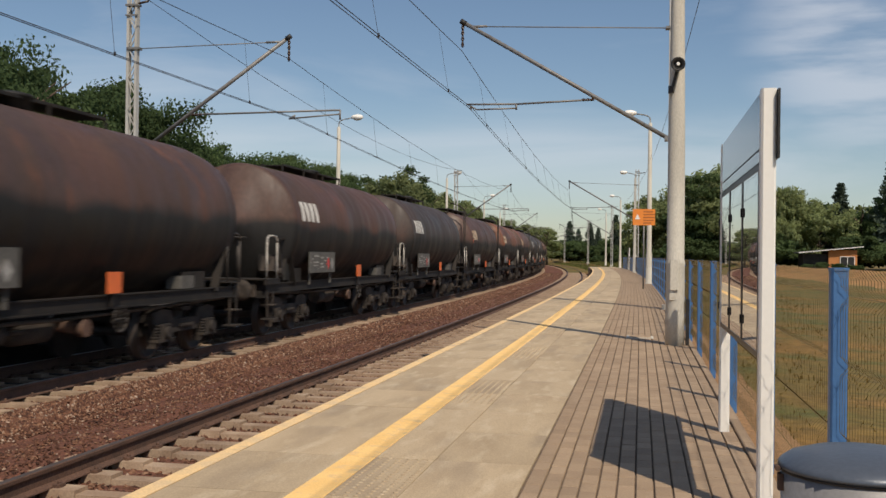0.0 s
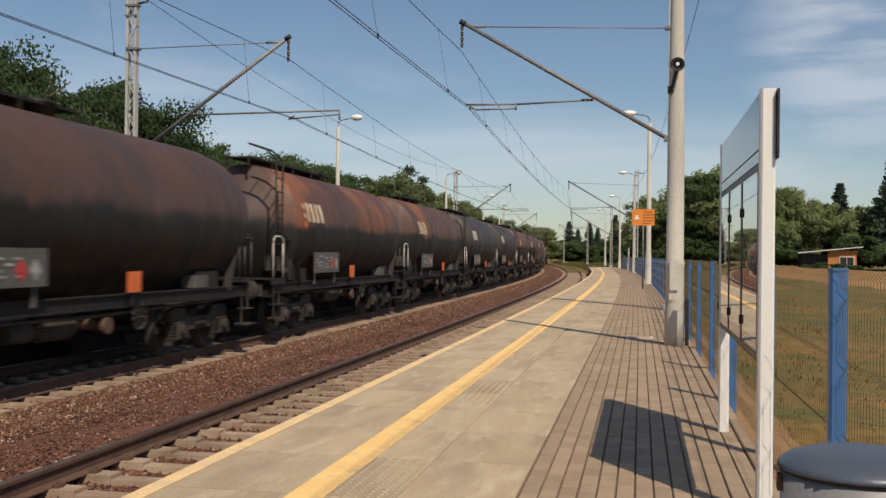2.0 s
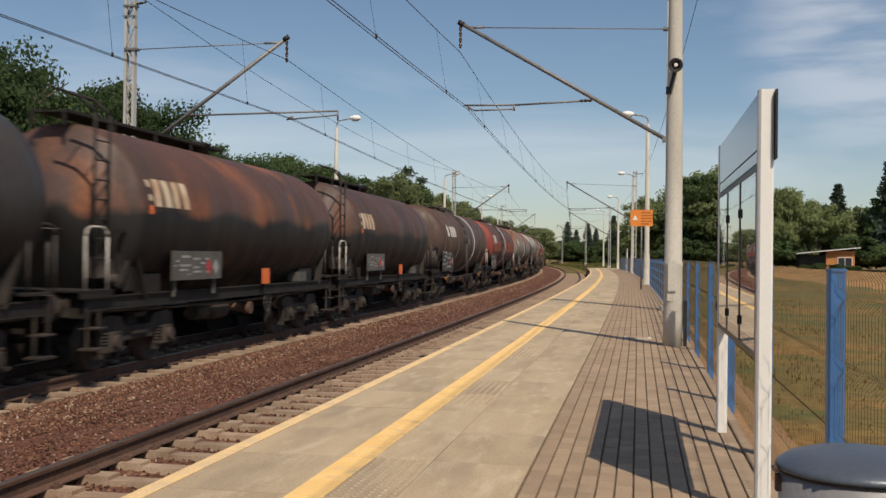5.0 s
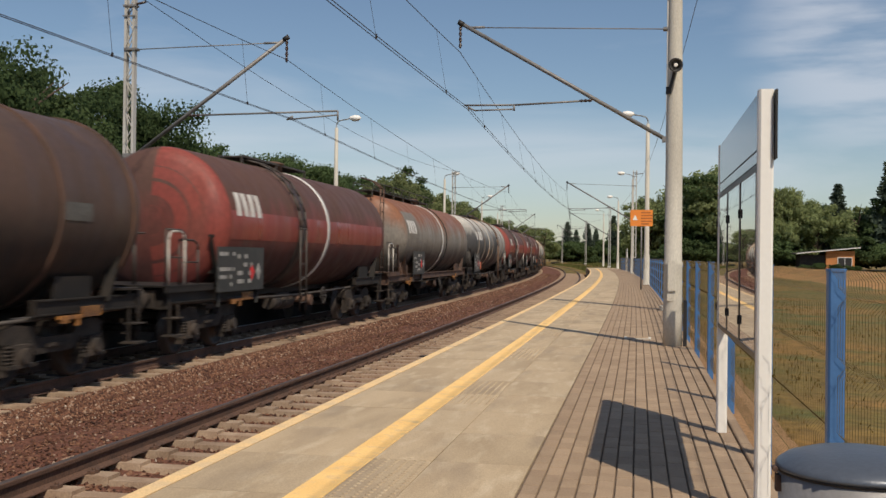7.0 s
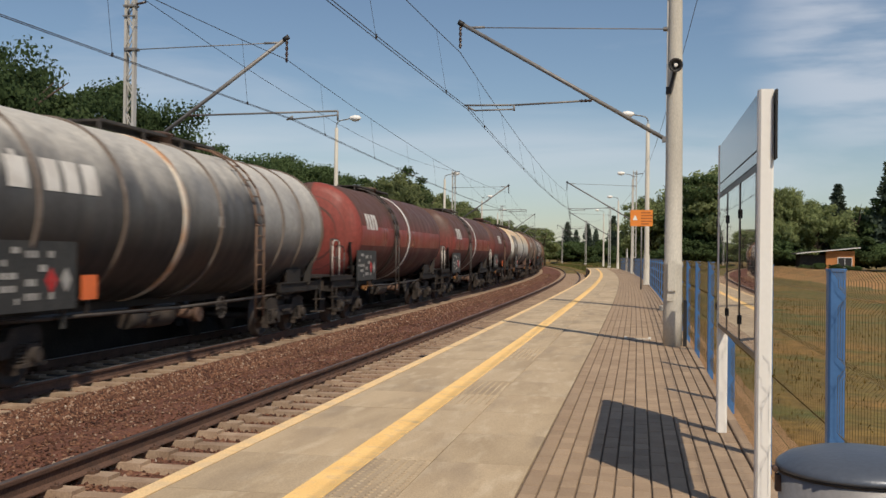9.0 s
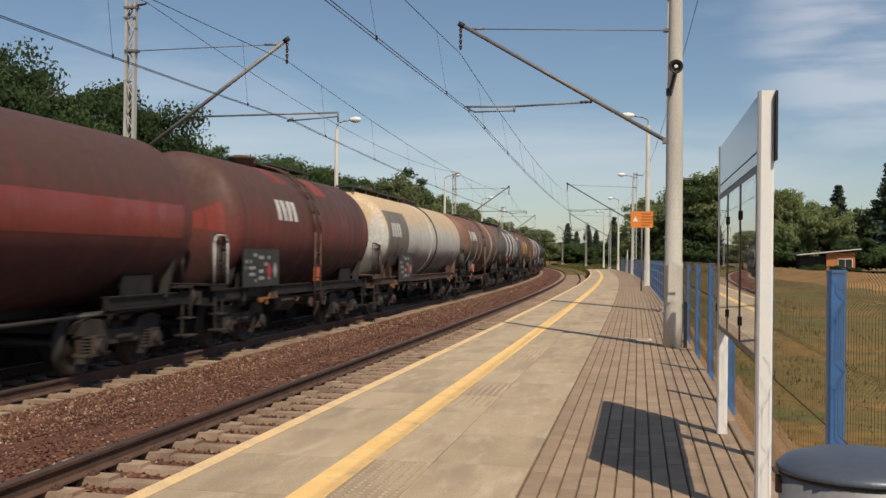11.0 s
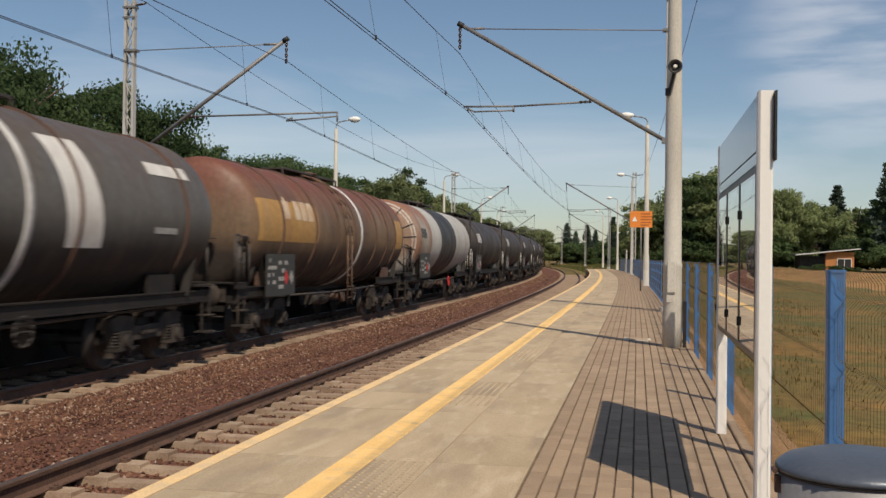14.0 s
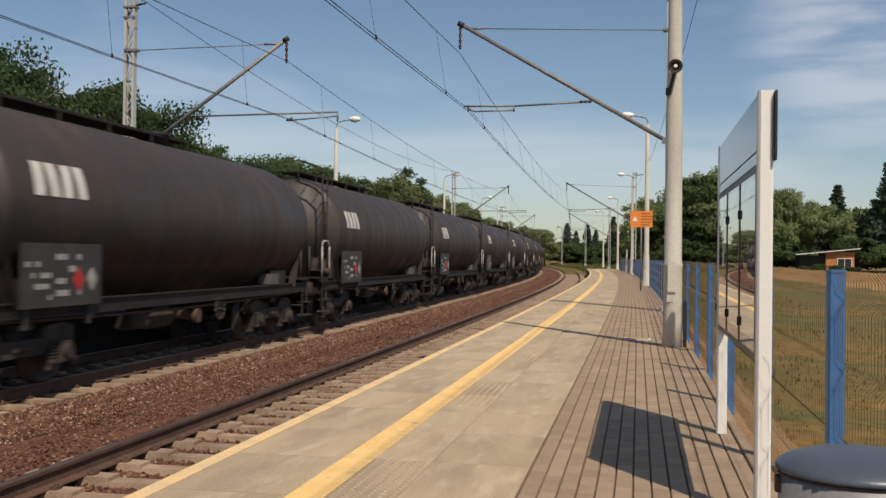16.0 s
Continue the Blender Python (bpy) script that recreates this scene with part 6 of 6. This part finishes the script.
# ---- trees and the far side ----
def crown_mesh(name, seed, height, width, mat, clumps=70, leaves=110, size=0.17, low=0.22):
    """A crown of small leaf clumps in uneven boughs, with gaps between them."""
    rng = np.random.default_rng(seed)
    lobes = [(rng.uniform(-0.3, 0.3, 2) * width, rng.uniform(0.35, 0.8) * height, rng.uniform(0.55, 0.9)) for _ in range(7)]
    verts = []
    for c in range(clumps):
        (ox, oy), oz, grow = lobes[rng.integers(len(lobes))]
        v = rng.normal(size=3)
        v /= np.linalg.norm(v)
        rad = rng.uniform(0.5, 1.0)
        p = np.array([ox + v[0] * width * 0.30 * grow * rad, oy + v[1] * width * 0.30 * grow * rad, oz + v[2] * height * 0.22 * grow * rad])
        p[2] = max(p[2], height * low)
        cr = rng.uniform(0.35, 0.75) * width * 0.15
        out = rng.normal(size=(leaves, 3))
        out /= np.linalg.norm(out, axis=1)[:, None]
        q = p + out * cr * rng.uniform(0.35, 1.15, (leaves, 1)) * np.array([1.2, 1.2, 0.75])
        out = out + rng.normal(size=(leaves, 3)) * 0.45
        out /= np.linalg.norm(out, axis=1)[:, None]
        a = np.cross(out, rng.normal(size=(leaves, 3)))
        a /= np.linalg.norm(a, axis=1)[:, None]
        b = np.cross(out, a)
        s = size * rng.uniform(0.6, 1.3, (leaves, 1))
        verts.append(np.stack([q - a * s, q + b * s * 0.6, q + a * s, q - b * s * 0.6], 1).reshape(-1, 3))
    verts = np.concatenate(verts)
    me = bpy.data.meshes.new(name)
    me.from_pydata(verts.tolist(), [], np.arange(len(verts)).reshape(-1, 4).tolist())
    me.materials.append(mat)
    return me


def trunk_mesh(seed, height, width):
    rng = random.Random(seed)
    g = Shape()
    pts = [Vector((0, 0, -0.4))]
    for i in range(1, 6):
        pts.append(Vector((rng.uniform(-0.12, 0.12) * i, rng.uniform(-0.12, 0.12) * i, height * 0.72 * i / 5)))
    for i in range(5):
        g.tube(pts[i], pts[i + 1], 0.24 * (1 - i / 6), 0.24 * (1 - (i + 1) / 6), 9, i in (0, 4))
    for _ in range(9):
        i = rng.randint(1, 4)
        a = rng.uniform(0, 6.28)
        b = pts[i] + Vector((math.cos(a) * width * 0.32, math.sin(a) * width * 0.32, height * rng.uniform(0.12, 0.25)))
        mid = pts[i].lerp(b, 0.5) + Vector((0, 0, 0.25))
        g.tube(pts[i], mid, 0.09, 0.06, 6, False).tube(mid, b, 0.06, 0.02, 6, False)
    return g.mesh("trunk", M["bark"])


def spruce_mesh(name, seed, height, width):
    rng = np.random.default_rng(seed)
    verts, faces = [], []
    tiers = 22
    for t in range(tiers):
        u = t / tiers
        z0 = height * (0.08 + 0.9 * u)
        reach = width / 2 * (1 - u) ** 0.85 * rng.uniform(0.8, 1.1) + 0.12
        for b in range(9):
            a = rng.uniform(0, 6.28)
            rr = reach * rng.uniform(0.7, 1.1)
            for _ in range(34):
                w = rng.random() ** 0.7
                p = np.array([math.cos(a) * rr * w, math.sin(a) * rr * w, z0 - 0.22 * rr * w + 0.1 * w * w * rr]) + rng.normal(size=3) * np.array([0.12, 0.12, 0.08]) * (0.5 + rr * 0.3)
                d, e = rng.normal(size=3), rng.normal(size=3)
                d /= np.linalg.norm(d)
                e -= d * (d @ e)
                e /= np.linalg.norm(e)
                s = rng.uniform(0.16, 0.32)
                k = len(verts)
                verts += [tuple(p - d * s), tuple(p + e * s * 0.4), tuple(p + d * s), tuple(p - e * s * 0.4)]
                faces.append((k, k + 1, k + 2, k + 3))
    me = bpy.data.meshes.new(name)
    me.from_pydata(verts, [], faces)
    me.materials.append(M["needle"])
    return me


def build_trees():
    kinds = [(crown_mesh("crown", 11 + i, 10, 8.2, M["leaf" if i % 2 else "leaf_light"], 170, 190, 0.10, 0.12), trunk_mesh(20 + i, 10, 7.5)) for i in range(4)]
    far_kinds = [(crown_mesh("crown", 31 + i, 10, 8.6, M["leaf_light" if i == 1 else "leaf_hazed"], 130, 100, 0.18, 0.04), trunk_mesh(25 + i, 10, 7.5)) for i in range(4)]
    open_crown = (crown_mesh("crown", 41, 10, 6.5, M["leaf"], 34, 130, 0.12, 0.5), trunk_mesh(42, 11, 8))
    bush = crown_mesh("crown", 51, 3, 4.5, M["leaf_light"], 60, 120, 0.12, 0.05)
    spruces = [spruce_mesh("crown", 61 + i, 10, 5.2) for i in range(2)]
    stem = Shape().tube((0, 0, -0.4), (0, 0, 9.6), 0.16, 0.02, 8).mesh("trunk", M["bark"])
    rng = random.Random(77)

    def tree(s, off, h, kind=None, z=-0.8, wide=1.0):
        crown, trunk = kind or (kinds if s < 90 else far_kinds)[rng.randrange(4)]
        m = on_line(s, off, z, rng.uniform(0, 6.28))
        k = h / 10
        t = thing("tree", "leafy green deciduous tree with a dense uneven crown", "tree", at=m)
        for n, me in (("trunk", trunk), ("crown", crown)):
            part(n, me, None, t, at=Matrix.Diagonal((k * wide, k * wide, k, 1)))

    def spruce(s, off, h, z=-0.3):
        m = on_line(s, off, z, rng.uniform(0, 6.28))
        t = thing("spruce", "dark green pointed spruce tree", "tree", at=m)
        k = h / 10
        part("trunk", stem, None, t, at=Matrix.Diagonal((k, k, k, 1)))
        part("crown", spruces[rng.randrange(2)], None, t, at=Matrix.Diagonal((k, k, k, 1)))

    def shrub(s, off, k, z=-0.42):
        t = thing("bush", "green leafy bush in the grass", "bush", at=on_line(s, off, z, rng.uniform(0, 6.28)))
        part("crown", bush, None, t, at=Matrix.Diagonal((k * 1.2, k * 1.2, k, 1)))

    # wood behind the farther track
    for s, h in ((27, 10.0), (30.5, 10.4), (34, 10.7), (37.5, 11.0), (40.5, 10.5), (45.5, 10.8), (48.8, 10.6)):
        tree(s, -23.6 + rng.uniform(-0.8, 0.8), h, wide=0.85)
    for s in np.arange(28, 60, 4.0):
        tree(s, -31 + rng.uniform(-2, 2), rng.uniform(8.0, 8.8))
    for s in np.arange(59, 92, 4.2):
        tree(s, -23.5 + rng.uniform(-1.5, 1.5), rng.uniform(9.1, 9.9), wide=1.0)
    tree(97, -20.8, 11.4, open_crown)
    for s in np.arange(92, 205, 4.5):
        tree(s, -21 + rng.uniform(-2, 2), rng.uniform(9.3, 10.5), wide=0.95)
    for s in np.arange(20, 200, 7):
        shrub(s, -20 + rng.uniform(-1, 1), rng.uniform(0.8, 1.3), -0.7)
    # far end beyond the platform
    for s, off, h in ((196, -17.5, 9.6), (202, -14, 9.0), (215, -11.5, 9.4), (222, -8, 9.0), (230, -4, 9.8), (238, -13, 10), (226, -14.5, 9)):
        tree(s, off, h, z=-0.5)
    for s, off, h in ((262, 4.5, 11.0), (258, 9, 10.5), (270, 13, 9.5), (266, 17, 13.0), (250, 14.5, 9.0), (274, 21, 11), (264, 7, 9)):
        spruce(s, off, h, -0.5)
    for s, off, h in ((280, 2, 6), (284, 10, 6.5), (288, 18, 7), (282, 25, 8), (250, 22, 9), (236, 19, 9.5), (226, 18, 10)):
        tree(s, off, h, z=-0.5)
    for s, off, k in ((190, 1.5, 0.5), (205, 9, 0.7), (198, 13, 0.9), (185, 5, 0.4), (176, 9, 0.5), (212, 5, 0.6), (170, 12, 1.0), (160, 12, 1.0)):
        shrub(s, off, k)
    for i in range(34):
        shrub(rng.uniform(244, 262), -14 + i * 1.35, rng.uniform(1.2, 2.3), -0.5)
    # garden trees on the meadow's far side
    for s, off, h in ((182, 11.6, 12.4), (184, 14.4, 13.4), (178, 17.0, 12.8), (150, 12.9, 14.4), (152, 16.8, 15.6), (147, 19.5, 15.0), (156, 22.5, 14.4), (150, 25.2, 14.2), (158, 29.0, 10.2), (152, 31.5, 10.6), (160, 33.4, 8.6), (158, 36.5, 9.2),
                      (155, 38.6, 11.6), (163, 41, 11.6), (156, 44, 11.8), (162, 47.5, 12.2), (156, 51, 12.4), (160, 56, 12), (165, 62, 12.5), (170, 24, 13), (172, 30, 12), (176, 36, 11), (178, 42, 12), (170, 70, 12.5)):
        tree(s, off, h, z=-0.3, wide=0.55 if off == 25.2 else 1.0)
    spruce(155, 35.3, 13.2)
    spruce(152, 41.6, 16.4)
    spruce(160, 33.6, 10.5)
    for i in range(26):
        shrub(rng.uniform(146, 152), 13 + i * 1.7 + rng.uniform(-0.5, 0.5) if not 27.5 < 13 + i * 1.7 < 36 else rng.choice((26.5, 37.2)), rng.uniform(0.8, 1.4))
    for i in range(30):
        o = 10.5 + i * 1.6
        shrub(rng.uniform(143, 150) if not 25.5 < o < 34.5 else 137, o + rng.uniform(-0.5, 0.5), rng.uniform(1.2, 2.0) if not 25.5 < o < 34.5 else rng.uniform(0.3, 0.48))


def build_house():
    at = on_line(141, 29.6, -0.75, -0.12)
    house = thing("house", "small orange rendered house with a low grey roof", "house", at=at)
    wall = material("orange_render", (0.52, 0.21, 0.07), (0.46, 0.185, 0.06), None, 1, 40, 0.9, bump=0.1, fine_amount=0.1)
    roof = material("grey_roofing", (0.10, 0.10, 0.105), (0.14, 0.135, 0.13), None, 1, 30, 0.8, bump=0.1)
    part("wall", Shape().box(1.55, 0, 1.4, 3.5, 6.0, 2.8), wall, house)
    # the shaded left part of the house, drawn as a near-black block
    part("annex_wall", Shape().box(-1.75, 0.3, 1.3, 3.1, 5.4, 2.6), M["soot"], house, "annex with its shade put into a dark colour")
    g = Shape()
    g.v = [(-4.0, -3.6, 2.65), (4.0, -3.6, 3.5), (4.0, 3.6, 3.5), (-4.0, 3.6, 2.65), (-4.0, -3.6, 2.82), (4.0, -3.6, 3.68), (4.0, 3.6, 3.68), (-4.0, 3.6, 2.82)]
    for f in ((0, 1, 2, 3), (4, 5, 6, 7), (0, 1, 5, 4), (1, 2, 6, 5), (2, 3, 7, 6), (3, 0, 4, 7)):
        g.face(f)
    part("roof", g, roof, house)
    part("gable", Shape().box(1.55, -2.97, 2.92, 3.5, 0.06, 0.4), wall, house)
    part("fascia", Shape().box(0, -3.63, 3.16, 8.0, 0.05, 0.09, Matrix.Rotation(radians(-6.1), 3, "Y")), M["white"], house)
    for x in (2.1,):
        w = part("window", Shape().box(x, -3.0, 1.65, 1.7, 0.1, 1.2), M["dark"], house)
        part("frame", Shape().box(x, -3.06, 1.02, 1.9, 0.14, 0.08).box(x, -3.06, 2.28, 1.8, 0.1, 0.07).box(x - 0.87, -3.06, 1.65, 0.07, 0.1, 1.3).box(x + 0.87, -3.06, 1.65, 0.07, 0.1, 1.3).box(x, -3.06, 1.65, 0.05, 0.1, 1.2), M["white"], w)


def build_grass():
    """Dry blades beyond the fence, thick near it and thinning out."""
    rng = np.random.default_rng(31)
    verts, faces = [], []
    n = 12000
    ss = 2 + 40 * rng.random(n) ** 1.6
    oo = 1.0 + 13 * rng.random(n) ** 1.3
    for s, o in zip(ss, oo):
        m = on_line(s, o).translation
        z = -0.14 - 0.03 * min(o, 6)
        h = rng.uniform(0.025, 0.085)
        a = rng.uniform(0, 6.28)
        w = 0.0035 * (1 + s / 14)
        lean = rng.normal(size=2) * h * 0.35
        ca, sa = math.cos(a) * w, math.sin(a) * w
        k = len(verts)
        verts += [(m.x - ca, m.y - sa, z), (m.x + ca, m.y + sa, z), (m.x + ca * 0.7 + lean[0] * 0.4, m.y + sa * 0.7 + lean[1] * 0.4, z + h * 0.6), (m.x - ca * 0.7 + lean[0] * 0.4, m.y - sa * 0.7 + lean[1] * 0.4, z + h * 0.6), (m.x + lean[0], m.y + lean[1], z + h)]
        faces += [(k, k + 1, k + 2, k + 3), (k + 3, k + 2, k + 4)]
    me = bpy.data.meshes.new("grass_blades")
    me.from_pydata(verts, [], faces)
    me.materials.append(leaf_material("dry_blade", (0.15, 0.12, 0.03), (0.25, 0.15, 0.04), 0.6))
    tagged(new("grass_blades", me), "tall dry yellow and green grass behind the fence", "grass", kind="stuff")
    # weeds on the verge past the platform's end
    verts, faces = [], []
    for _ in range(12000):
        s, o = rng.uniform(118, 230), rng.uniform(-2.3, 14)
        m = on_line(s, o).translation
        z = -0.6 if o < 0.8 else -0.2
        h = rng.uniform(0.12, 0.42)
        a = rng.uniform(0, 6.28)
        ca, sa = math.cos(a) * 0.16, math.sin(a) * 0.16
        k = len(verts)
        verts += [(m.x - ca, m.y - sa, z), (m.x + ca, m.y + sa, z), (m.x + rng.normal() * 0.1, m.y, z + h)]
        faces.append((k, k + 1, k + 2))
    me = bpy.data.meshes.new("verge_weeds")
    me.from_pydata(verts, [], faces)
    me.materials.append(leaf_material("weed", (0.16, 0.185, 0.055), (0.28, 0.27, 0.10), 0.5))
    tagged(new("verge_weeds", me), "green and yellow weeds on the verge", "grass", kind="stuff")


build_trees()
build_house()
build_grass()
build_pavers(platform)


def motions():
    """The train rolls towards the camera at an even speed along the farther track."""
    for car, s in moving:
        walk(car, [(i * 0.5, on_line(s - SPEED * i * 0.5, FAR, RAIL_Z)) for i in range(33)])
        for wheels in [o for o in car.children_recursive if o.name.startswith("wheelset")]:
            at = wheels.matrix_basis.copy()
            walk(wheels, [(i / 30, at @ Matrix.Rotation(SPEED * i / 30 / 0.46, 4, "X")) for i in range(481)])


motions()
